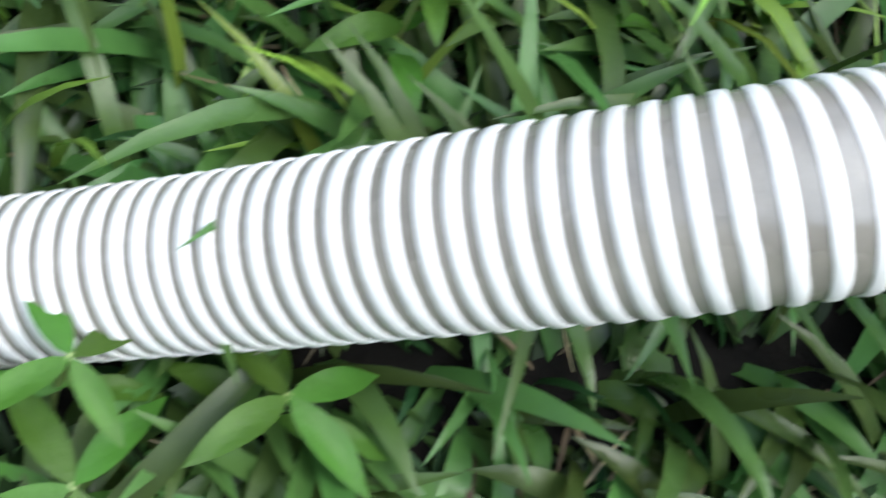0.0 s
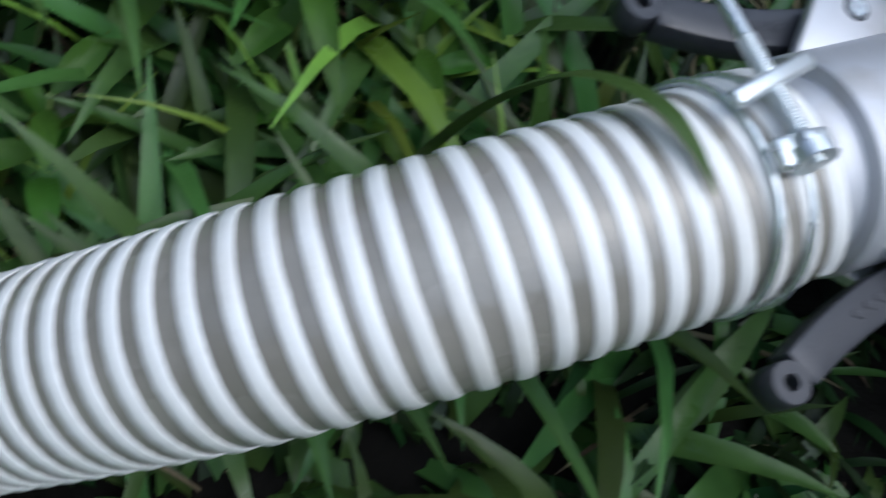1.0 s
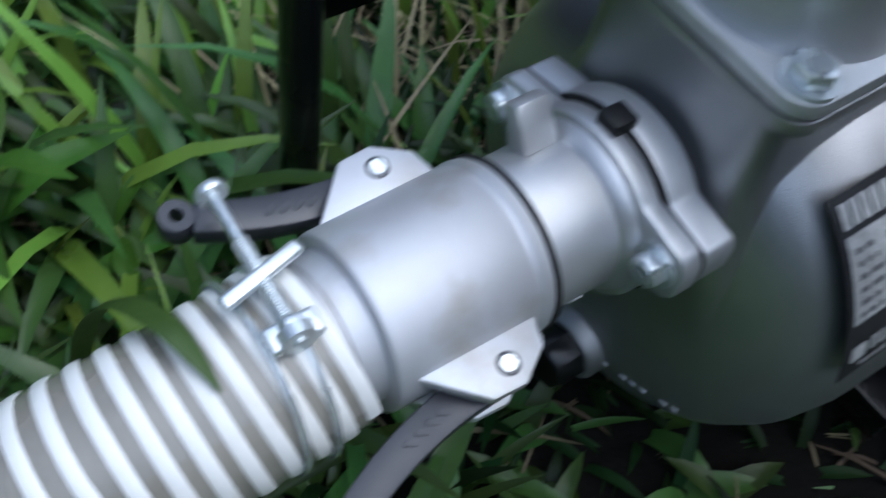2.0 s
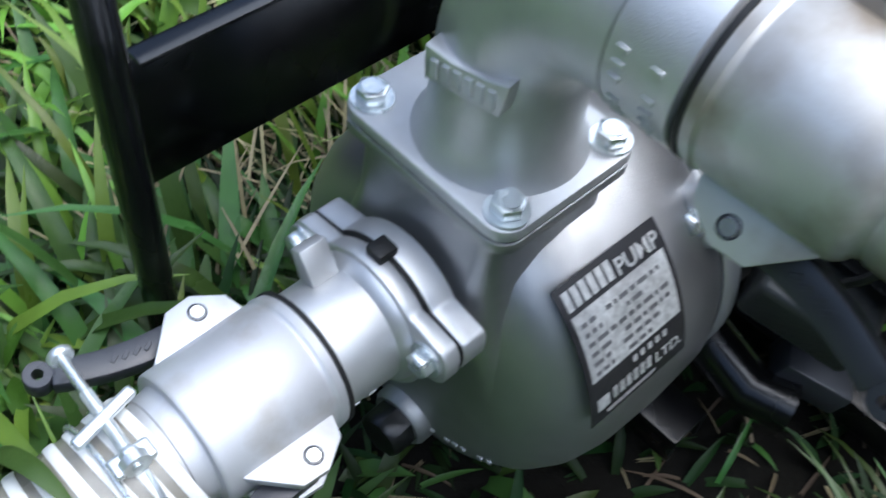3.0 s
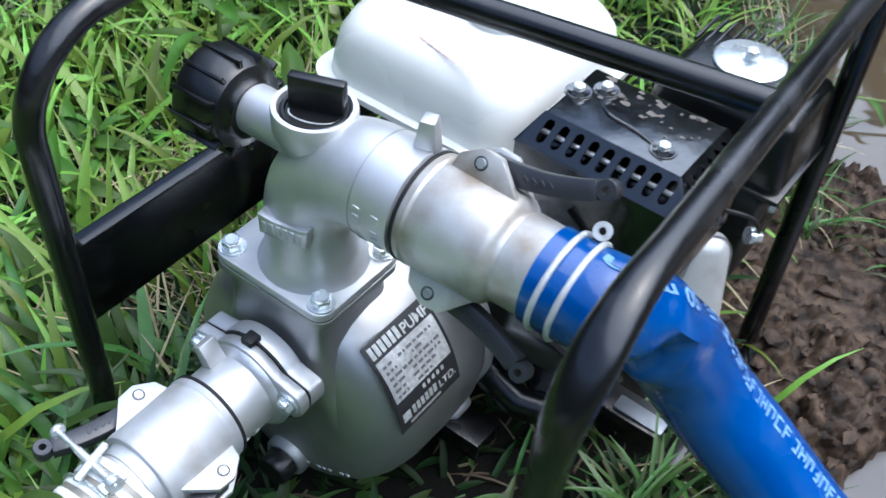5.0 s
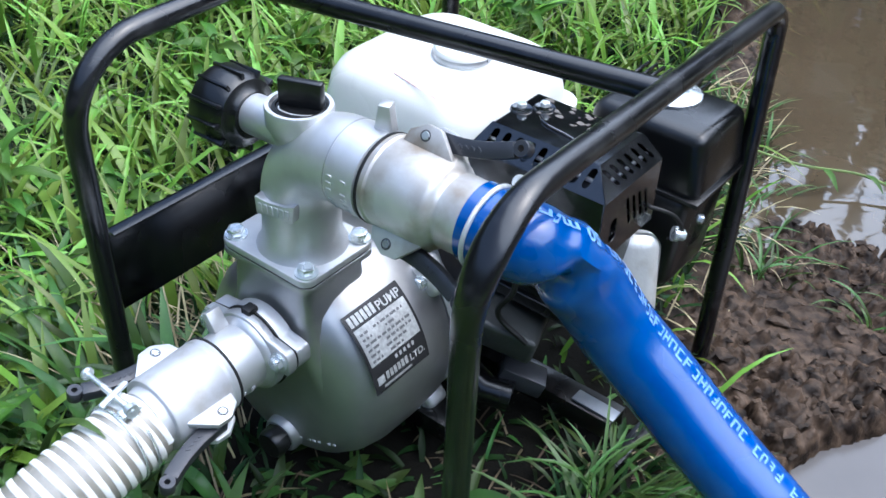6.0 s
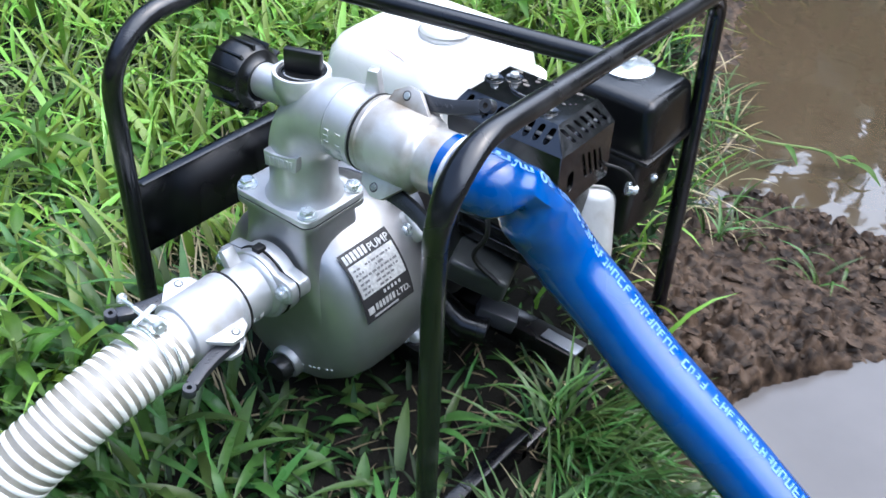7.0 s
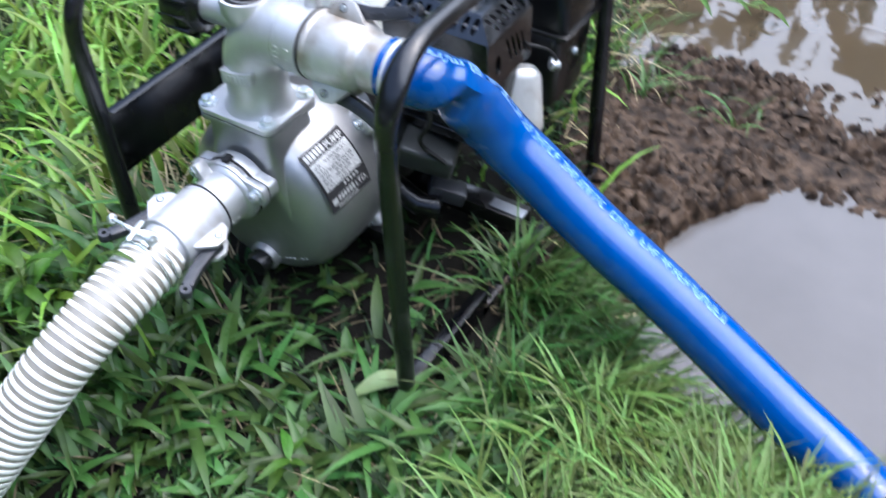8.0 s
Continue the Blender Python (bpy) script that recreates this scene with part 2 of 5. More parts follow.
def spline(points, n):
    """Catmull-Rom through the points, n steps a span."""
    p = [Vector(q) for q in points]
    p = [2 * p[0] - p[1]] + p + [2 * p[-1] - p[-2]]
    out = []
    for a, b, c, d in zip(p, p[1:], p[2:], p[3:]):
        for k in range(n):
            t = k / n
            out.append(0.5 * (2 * b + (c - a) * t + (2 * a - 5 * b + 4 * c - d) * t * t + (3 * b - a - 3 * c + d) * t ** 3))
    return out + [p[-2]]


def frames_along(path):
    """Tangent, side and up at each point of a path, with little twist."""
    out, up = [], None
    for k, p in enumerate(path):
        t = (path[min(k + 1, len(path) - 1)] - path[max(k - 1, 0)]).normalized()
        if up is None:
            up = Vector((0, 0, 1)) if abs(t.z) < 0.9 else Vector((1, 0, 0))
        up = (up - t * up.dot(t)).normalized()
        out.append((t, up.cross(t).normalized(), up.copy()))
    return out


def tube(path, radius, seg=16, bm=None, cap=True, shape=None):
    """Sweeps a circle, or the shape (side, up) as a function of step and angle, along a path."""
    bm = bm or bmesh.new()
    path = [Vector(p) for p in path]
    rings = []
    for k, (p, (t, s, u)) in enumerate(zip(path, frames_along(path))):
        ring = []
        for j in range(seg):
            a = 2 * math.pi * j / seg
            cs, sn = shape(k, a) if shape else (radius * math.cos(a), radius * math.sin(a))
            ring.append(bm.verts.new(p + s * cs + u * sn))
        rings.append(ring)
    for p, q in zip(rings, rings[1:]):
        for j in range(seg):
            bm.faces.new((p[j], p[(j + 1) % seg], q[(j + 1) % seg], q[j]))
    if cap:
        bm.faces.new(rings[0][::-1])
        bm.faces.new(rings[-1])
    return bm


def bend(corners, radii, n=8):
    """A polyline with its inner corners rounded."""
    c = [Vector(p) for p in corners]
    out = [c[0]]
    for k in range(1, len(c) - 1):
        a, b = (c[k - 1] - c[k]).normalized(), (c[k + 1] - c[k]).normalized()
        ang = a.angle(b)
        d = radii[k - 1] / math.tan(ang / 2)
        centre = c[k] + (a + b).normalized() * (radii[k - 1] / math.sin(ang / 2))
        p, q = c[k] + a * d - centre, c[k] + b * d - centre
        for j in range(n + 1):
            out.append(centre + (p * math.sin((1 - j / n) * (math.pi - ang)) + q * math.sin(j / n * (math.pi - ang))) / math.sin(math.pi - ang))
    return out + [c[-1]]


def bolt(parent, at, axis, r=0.0075, h=0.006, washer=True, name="bolt", label="zinc-plated hex bolt"):
    bm = bmesh.new()
    m = Matrix.Translation(at) @ basis(axis)
    hexa = [(r * math.cos(math.pi * k / 3), r * math.sin(math.pi * k / 3)) for k in range(6)]
    prism(hexa, h, m @ Matrix.Translation((0, 0, h / 2 + 0.0015)), 0.0008, bm)
    merge(lathe(solid([(h + 0.0012, r * 0.72), (h + 0.002, r * 0.66)]), seg=16), m, bm)
    if washer:
        merge(lathe(solid([(-0.003, r * 1.3), (0.0015, r * 1.3)]), seg=24), m, bm)
    return part(name, bm, ZINC, parent, label)


# ---- ground, water ----
def lerp_table(v, keys, values):
    return float(np.interp(v, keys, values))


def smooth(a, b, v):
    t = min(1.0, max(0.0, (v - a) / (b - a)))
    return t * t * (3 - 2 * t)


def fbm(x, y, s, octaves=4):
    return noise.fractal(Vector((x * s, y * s, 3.7)), 1.0, 2.0, octaves)


def mud_at(x, y):
    """1 on bare mud, 0 under grass."""
    edge = lerp_table(y, (-0.6, -0.25, -0.05, 0.05, 0.2, 0.35, 0.45, 0.7, 1.0, 1.4, 3.0), (1.3, 0.80, 0.54, 0.43, 0.32, 0.27, 0.18, 0.12, -0.06, -0.2, -0.6))
    near = smooth(-0.03, 0.05, x - edge + 0.06 * fbm(x, y, 7))
    return near * (1 - smooth(1.7, 2.3, math.hypot(x - 0.7, y - 0.5) + 0.5 * fbm(x, y, 1.3))) if near > 0 else 0.0


def pond_at(x, y):
    near = lerp_table(x, (-1, 0.17, 0.39, 0.55, 1.0, 4.0), (0.9, 0.86, 0.86, 0.93, 0.99, 1.4))
    left = lerp_table(y, (0.5, 0.85, 1.15, 1.5, 2.0, 4.0), (0.35, 0.17, 0.02, -0.09, -0.2, -0.5))
    far = 4.3 - math.hypot(x - 2.2, y - 4.5) + 0.4 * fbm(x, y, 0.6)
    return min(y - near, x - left, far) + 0.03 * fbm(x, y, 6) + 0.3 * fbm(x, y, 0.9) * smooth(1.6, 3.0, math.hypot(x - 0.3, y - 0.7))


def puddle_at(x, y):
    near = lerp_table(x, (0.4, 0.48, 0.6, 0.8, 1.2, 2.0), (0.3, 0.02, -0.02, -0.06, -0.1, 0.0))
    far = lerp_table(x, (0.4, 0.425, 0.438, 0.49, 0.535, 0.605, 0.68, 0.9, 1.5, 1.85), (0.2, 0.33, 0.39, 0.47, 0.525, 0.54, 0.515, 0.47, 0.28, -0.12))
    left = lerp_table(y, (0.0, 0.16, 0.33, 0.5), (0.470, 0.455, 0.415, 0.41))
    return min(y - near, far - y, (x - left) * 1.5) + 0.016 * fbm(x, y, 8)


def ground_height(x, y):
    z = lerp_table(y, (-6.0, -1.5, -0.9, -0.7, -0.575, -0.5, -0.4, -0.3, -0.2), (-0.30, -0.29, -0.21, -0.15, -0.115, -0.10, -0.072, -0.045, -0.032))
    z += 0.010 * fbm(x, y, 3)
    far = max(abs(x) - 9, abs(y) - 11, 0)
    m = mud_at(x, y)
    if m > 0 and far == 0:
        slope = -0.040 - 0.058 * smooth(0.42, 0.85, y + 0.25 * max(0.0, 0.2 - x))
        wx, wy = 0.012 * noise.noise(Vector((x * 30, y * 30, 2))), 0.012 * noise.noise(Vector((x * 30, y * 30, 6)))
        clod = 0.020 * fbm(x, y, 7, 4) - 0.006
        for size, tall in ((0.030, 0.026), (0.013, 0.011)):
            near, spots = noise.voronoi(Vector(((x + wx) / size, (y + wy) / size, 0.3)))
            high = 0.5 + 0.9 * abs(noise.noise(spots[0] * 7.3))
            clod += tall * high * (min(1.0, 2.6 * (near[1] - near[0])) - 0.55)
        clod += 0.003 * noise.noise(Vector((x * 130, y * 140, 8)))
        z = z * (1 - m) + max(slope + clod, -0.069 if y < 0.62 and puddle_at(x, y) < -0.012 else -1.0) * m
    p = pond_at(x, y)
    if p > -0.12 and far == 0:
        z -= 0.10 * smooth(-0.06, 0.15, p)
        z = min(z, -0.09 + 0.3 * max(0.0, -p) - 0.1 * smooth(0, 0.2, p)) if p > -0.05 else z
    q = puddle_at(x, y)
    if q > -0.05:
        z -= 0.045 * smooth(-0.014, 0.05, q)
        z = min(z, -0.067 - 0.3 * q) if q > 0.012 else z
    return z


def axis_steps(lo, hi, step, far, fine0, fine1):
    mid = list(np.arange(lo, fine0, step)) + list(np.arange(fine0, fine1, step * 0.42)) + list(np.arange(fine1, hi, step))
    out, d = [], step
    a, b = lo, mid[-1]
    left, right = [], []
    while b < far:
        d *= 1.35
        a, b = a - d, b + d
        left.append(a)
        right.append(b)
    return left[::-1] + mid + right


def make_ground():
    xs, ys = axis_steps(-1.0, 1.3, 0.0105, 90, 0.12, 0.95), axis_steps(-0.8, 1.6, 0.0105, 90, 0.02, 0.88)
    nx, ny = len(xs), len(ys)
    verts = [(x, y, ground_height(x, y)) for y in ys for x in xs]
    faces = [(j * nx + i, j * nx + i + 1, (j + 1) * nx + i + 1, (j + 1) * nx + i) for j in range(ny - 1) for i in range(nx - 1)]
    me = bpy.data.meshes.new("ground")
    me.from_pydata(verts, [], faces)
    me.polygons.foreach_set("use_smooth", [True] * len(faces))
    at = me.attributes.new("mud", "FLOAT", "POINT")
    at.data.foreach_set("value", [mud_at(x, y) for y in ys for x in xs])
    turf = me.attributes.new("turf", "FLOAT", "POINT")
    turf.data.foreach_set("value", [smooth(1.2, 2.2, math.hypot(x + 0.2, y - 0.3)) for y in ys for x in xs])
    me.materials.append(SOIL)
    return tagged(new("ground", me), "soil coloured near black for the shade under grass and pump, turning to wet brown trodden mud", "ground", kind="structure")


def water_sheet(name, x0, x1, y0, y1, z, mat, label):
    bm = bmesh.new()
    bmesh.ops.create_grid(bm, x_segments=12, y_segments=12, size=0.5)
    for v in bm.verts:
        v.co = Vector((x0 + (v.co.x + 0.5) * (x1 - x0), y0 + (v.co.y + 0.5) * (y1 - y0), z))
    ob = part(name, bm, mat)
    return tagged(ob, label, "water", kind="structure")


ground = make_ground()
water_sheet("pond_water", -2.2, 7.0, 0.7, 9.2, -0.104, POND, "muddy brown pond water with still reflective surface")
water_sheet("puddle_water", 0.40, 2.0, -0.20, 0.60, -0.071, PUDDLE, "shallow muddy puddle mirroring a pale sky")


# ---- the pump set ----
AX, AZ = 0.010, 0.156          # suction axis (along y)
DY, DZ = -0.0245, 0.355         # discharge axis (along x)
pump = thing("water_pump", "silver cast engine-driven water pump in a black tubular carrying frame", "water pump")


def make_frame():
    r = 0.0107
    for x, xt, xb, front, top, low in ((0.279, 0.287, 0.259, -0.133, 0.449, 0.413), (-0.1436, -0.129, -0.144, -0.133, 0.424, 0.428)):
        path = bend([(x, front, -0.012), (xt, front - 0.014, top), (xb, 0.398, low), (xb + 0.009, 0.385, -0.03)], [0.075, 0.032], 10)
        fine = [path[0]]
        for a, b in zip(path, path[1:]):
            n = max(1, int((b - a).length / 0.02))
            fine += [a + (b - a) * (k + 1) / n for k in range(n)]

        def section(k, a, fine=fine):
            p = fine[k]
            pinch = math.exp(-(((p.y + 0.118) ** 2 + (p.z - 0.418) ** 2) / 0.042 ** 2)) * (1 if p.x > 0 else 0.3)
            return r * (1 - 0.25 * pinch) * math.cos(a), r * (1 + 0.34 * pinch) * math.sin(a)
        part("frame_hoop", tube(fine, r, 20, shape=section), HOOP, pump, "bent black painted steel tube, scuffed at the bend")
        # base rail of this side, a bent angle
        e = 1 if x > 0 else -1
        angle = [(-0.008 * e, 0.000), (0.008 * e, 0.000), (0.008 * e, -0.040), (0.004 * e, -0.040), (0.004 * e, -0.004), (-0.008 * e, -0.004)]
        for mid, long, drop in ((-0.045, 0.176, 0.002 if x > 0 else -0.034), (0.199, 0.332, -0.022 if x > 0 else -0.034)):
            along_y = Matrix(((1, 0, 0, x), (0, 0, 1, mid), (0, 1, 0, drop), (0, 0, 0, 1)))
            part("base_rail", prism(angle, long, along_y, 0.0008), BLACK, pump)
    # flat bar between the hoops, above the engine
    bm = tube([(-0.136, 0.055, 0.428), (0.273, 0.132, 0.428)], 0.0105, 20)
    part("crossbar", bm, BLACK, pump)
    bm = rbox((0.004, 0.47, 0.098), pose(-0.146, 0.11, 0.1845), 0.0012, 2)
    rbox((0.014, 0.47, 0.003), pose(-0.140, 0.11, 0.2325), 0.001, 2, bm)
    part("side_plate", bm, BLACK, pump, "flat black steel plate welded to the frame")
    for y in (0.07, 0.185):
        channel = [(-0.017, 0.0145), (0.017, 0.0145), (0.017, -0.010), (0.013, -0.010), (0.013, 0.0105), (-0.013, 0.0105), (-0.013, -0.010), (-0.017, -0.010)]
        along_x = Matrix(((0, 0, 1, 0.058), (1, 0, 0, y), (0, 1, 0, 0), (0, 0, 0, 1)))
        part("base_channel", prism(channel, 0.410 if y > 0.1 else 0.30, along_x @ pose(0, 0, 0 if y > 0.1 else -0.070), 0.0008), BLACK, pump)
    part("base_plate", rbox((0.052, 0.018, 0.003), pose(0.238, 0.181, 0.0165, 0, 2, 0), 0.001, 2), DARK_STEEL, pump, "bluish steel plate over the base channel")


def make_casing():
    # round volute chest, domed at the front
    prof = [(-0.066, 0.0), (-0.066, 0.050), (-0.063, 0.075), (-0.056, 0.094), (-0.045, 0.106), (-0.030, 0.114), (-0.010, 0.118), (0.030, 0.119), (0.066, 0.117), (0.078, 0.112), (0.080, 0.0)]
    bm = lathe(prof, (0.004, 0, 0.097), (0, 1, 0), 64)
    casing = part("pump_casing", bm, CAST_DARK, pump, "grey cast aluminium pump chest")
    # neck rising to the flange
    bm = bmesh.new()
    rings = []
    for z, hx, hy, cy, rad in ((0.100, 0.088, 0.050, -0.014, 0.030), (0.150, 0.062, 0.050, -0.020, 0.020), (0.185, 0.050, 0.044, -0.024, 0.014), (0.219, 0.047, 0.041, -0.025, 0.010), (0.228, 0.049, 0.043, -0.025, 0.010)):
        ring = []
        for cxs, cys, a0 in ((1, 1, 0), (-1, 1, 90), (-1, -1, 180), (1, -1, 270)):
            for k in range(7):
                a = radians(a0 + 15 * k)
                ring.append(bm.verts.new((0.0075 + cxs * (hx - rad) + rad * math.cos(a), cy + cys * (hy - rad) + rad * math.sin(a), z)))
        rings.append(ring)
    for p, q in zip(rings, rings[1:]):
        for k in range(len(p)):
            bm.faces.new((p[k], p[(k + 1) % len(p)], q[(k + 1) % len(p)], q[k]))
    bm.faces.new(rings[-1])
    part("neck", bm, CAST_DARK, casing)
    # flange of the chest and of the elbow, with a gasket between
    for name, z0, th, grow, mat in (("chest_flange", 0.2285, 0.007, 0.0, CAST_DARK), ("gasket", 0.2355, 0.0015, -0.001, RUBBER), ("elbow_flange", 0.237, 0.0075, 0.0, CAST)):
        hx, hy, rad = 0.0560 + grow, 0.047 + grow, 0.012
        outline = []
        for cxs, cys, a0 in ((1, 1, 0), (-1, 1, 90), (-1, -1, 180), (1, -1, 270)):
            for k in range(6):
                a = radians(a0 + 18 * k)
                outline.append((0.0075 + cxs * (hx - rad) + rad * math.cos(a), -0.025 + cys * (hy - rad) + rad * math.sin(a)))
        part(name, prism(outline, th, pose(0, 0, z0 + th / 2), 0.0012 if name != "gasket" else 0), mat, pump)
    for x, y in ((-0.0375, -0.0595), (0.0520, -0.0595), (-0.0375, 0.0105), (0.0520, 0.0105)):
        bolt(pump, (x, y, 0.2450), (0, 0, 1), 0.0083, 0.0065)
    # inlet ring with two ears, gasket with a tab, outlet flange
    def eared(r, ear, hw):
        out = []
        for k in range(64):
            a = 2 * math.pi * k / 64
            x, z = r * math.cos(a), r * math.sin(a)
            out.append((x, z))
        full = []
        for x, z in out:
            if abs(z - 0.013) < hw and abs(x) > r * 0.7:
                full.append((math.copysign(ear - 0.006 * (abs(z - 0.013) / hw) ** 3, x), z))
            else:
                full.append((x, z))
        return full
    turn = pose(AX, 0, AZ, 90, 0, 0) @ pose(0, 0, 0, 0, 0, 0)
    for name, y, th, r, ear, mat in (("inlet_ring", -0.0805, 0.016, 0.042, 0.0565, CAST), ("inlet_gasket", -0.0893, 0.0018, 0.0425, 0.056, RUBBER), ("inlet_flange", -0.0955, 0.0105, 0.041, 0.057, CAST)):
        part(name, prism(eared(r, ear, 0.0135), th, pose(0, y, 0) @ turn, 0.0018 if th > 0.003 else 0), mat, pump)
    part("gasket_tab", rbox((0.011, 0.012, 0.008), pose(AX - 0.002, -0.0905, AZ + 0.0425, 0, 0, 0), 0.0015, 2), RUBBER, pump)
    for s in (-1, 1):
        bolt(pump, (AX - 0.002 + s * 0.0462, -0.1008, AZ + 0.0135), (0, -1, 0), 0.0075, 0.006)
    # inlet adapter tube, and the fin on it
    prof = [(0.100, 0.0), (0.100, 0.038), (0.104, 0.0365), (0.107, 0.033), (0.138, 0.0325), (0.141, 0.0315), (0.141, 0.0)]
    port = part("inlet_adapter", lathe(prof, (AX, 0, AZ), (0, -1, 0), 48), CAST, pump)
    part("fin", prism([(-0.006, 0), (0.006, 0), (0.004, 0.020), (-0.004, 0.020)], 0.016, pose(AX - 0.0165, -0.116, AZ + 0.028, 90, -28, 0), 0.001), CAST, port)
    for k in range(9):
        a = radians(-18 - 7 * k)
        rr = 0.0331
        for row, y in ((0, -0.122), (1, -0.133)):
            if (k + row) % 4 == 3:
                continue
            m = Matrix.Translation((AX + rr * math.cos(a), y, AZ + rr * math.sin(a))) @ pose(0, 0, 0, 0, 90 - math.degrees(a), 0)
            part("raised_mark", rbox((0.0008 + 0.0016 * ((k * 7) % 3), 0.0045, 0.0008), m, 0.0002, 1), COUPLER, port)
    # drain plug and cast lettering on the chest front, too worn to read
    part("drain_boss", lathe(solid([(0.0, 0.021), (0.018, 0.0205), (0.021, 0.018)]), (0.014, -0.052, 0.024), (0.05, -1, -0.05), 32), CAST_DARK, casing)
    part("drain_plug", lathe(solid([(0.0, 0.0165), (0.015, 0.0165), (0.018, 0.0145)]), (0.0152, -0.071, 0.023), (0.05, -1, -0.05), 8), BLACK_PLASTIC, pump)
    for k in range(11):
        if k in (4, 8):
            continue
        x, z = 0.018 + 0.0058 * k, 0.023 + 0.0016 * k
        y = -0.0634 + 0.37 * (math.hypot(x - 0.004, z - 0.097) - 0.075)
        part("raised_mark", rbox((0.0044, 0.0016, 0.0022), pose(x, y, z, 0, -12, 0), 0.0004, 1), CAST, casing)
    # back plate of the chest with ears for the bolts
    bm = lathe([(0.081, 0.0), (0.081, 0.112), (0.084, 0.114), (0.094, 0.114), (0.096, 0.112), (0.096, 0.0)], (0.004, 0, 0.097), (0, 1, 0), 56)
    back = part("back_plate", bm, CAST, pump)
    for a in (45, 135, 225, 315):
        at = Vector((0.004 + 0.113 * math.cos(radians(a)), 0.074, 0.097 + 0.113 * math.sin(radians(a))))
        part("ear", rbox((0.046, 0.030, 0.040), Matrix.Translation(at) @ pose(-0.006 * math.cos(radians(a)), 0.002, -0.006 * math.sin(radians(a)), 0, -a, 0), 0.008, 4), CAST, back)
        bolt(pump, at + Vector((0.004 * math.cos(radians(a)), -0.0125, 0.004 * math.sin(radians(a)))), (0, -1, 0), 0.007, 0.005)
    return casing


def chest_point(u, v, lift=0.0):
    """A point of the chest's side: u along y, v the angle above level, in degrees."""
    r = 0.119 + lift
    return Vector((0.004 + r * math.cos(radians(v)), u, 0.097 + r * math.sin(radians(v))))


def bent_patch(name, u0, u1, v0, v1, lift, mat, parent, label="", n=10):
    """A thin sheet glued onto the round chest, with a little thickness."""
    bm = bmesh.new()
    grid = [[[bm.verts.new(chest_point(u0 + (u1 - u0) * i / 4, v0 + (v1 - v0) * j / n, lf)) for i in range(5)] for j in range(n + 1)] for lf in (lift - 0.0004, lift)]
    for g in grid:
        for j in range(n):
            for i in range(4):
                bm.faces.new((g[j][i], g[j][i + 1], g[j + 1][i + 1], g[j + 1][i]))
    return part(name, bm, mat, parent, label)


def make_label():
    u0, u1, v0, v1 = -0.0425, 0.0345, 13.0, 53.5
    plate = bent_patch("rating_plate", u0, u1, v0, v1, 0.0008, LABEL_BLACK, pump, "black and silver rating plate, text worn")
    bent_patch("panel", u0 + 0.0035, u1 - 0.0035, v0 + 14, v1 - 8.0, 0.0013, LABEL_WHITE, plate)
    # maker's words as plain bars; the word that can be read is set below
    for k in range(6):
        bent_patch("word_bar", u0 + 0.0040 + 0.0060 * k, u0 + 0.0082 + 0.0060 * k, v1 - 6.6, v1 - 1.6, 0.0013, LABEL_WHITE, plate, n=3)
        bent_patch("word_bar", u0 + 0.0170 + 0.0054 * k, u0 + 0.0206 + 0.0054 * k, v0 + 4.6, v0 + 8.2, 0.0013, LABEL_WHITE, plate, n=3)
    bent_patch("emblem_bar", u0 + 0.005, u0 + 0.014, v0 + 4.2, v0 + 8.0, 0.0013, LABEL_WHITE, plate)
    bent_patch("word_bar", u0 + 0.012, u1 - 0.026, v0 + 1.6, v0 + 2.6, 0.0013, LABEL_WHITE, plate)
    rnd = random.Random(4)
    for row in range(6):
        u = u0 + 0.007
        while u < u1 - 0.012:
            w = rnd.uniform(0.002, 0.008)
            if rnd.random() < 0.8:
                bent_patch("text_bar", u, min(u + w, u1 - 0.007), v0 + 15.2 + row * 2.7, v0 + 16.4 + row * 2.7, 0.0016, TEXT_GREY, plate, n=2)
            u += w + 0.0018
    for k in range(5):
        bent_patch("text_bar", u0 + 0.034 + 0.006 * k, u0 + 0.037 + 0.006 * k, v0 + 10.6, v0 + 12.4, 0.0013, LABEL_WHITE, plate, n=2)
    # the readable words, set letter by letter round the chest
    for body, size, at, long, up in (("PUMP", 0.0125, 0.0405, 0.033, v1 - 6.8), ("LTD.", 0.0098, 0.0505, 0.022, v0 + 4.4)):
        curve = bpy.data.curves.new("word", "FONT")
        curve.body = body
        curve.size, curve.extrude, curve.offset = size, 0.0, 0.00025
        tmp = bpy.data.objects.new("word", curve)
        scene.collection.objects.link(tmp)
        me = bpy.data.meshes.new_from_object(tmp.evaluated_get(bpy.context.evaluated_depsgraph_get()))
        bpy.data.objects.remove(tmp)
        bm = bmesh.new()
        bm.from_mesh(me)
        wide = max(v.co.x for v in bm.verts)
        for v in bm.verts:
            v.co = chest_point(u0 + at + v.co.x / wide * long, up + math.degrees(v.co.y / 0.119), 0.0014)
        part("lettering", bm, LABEL_WHITE, plate, "white lettering " + body.strip("."), smooth=0)


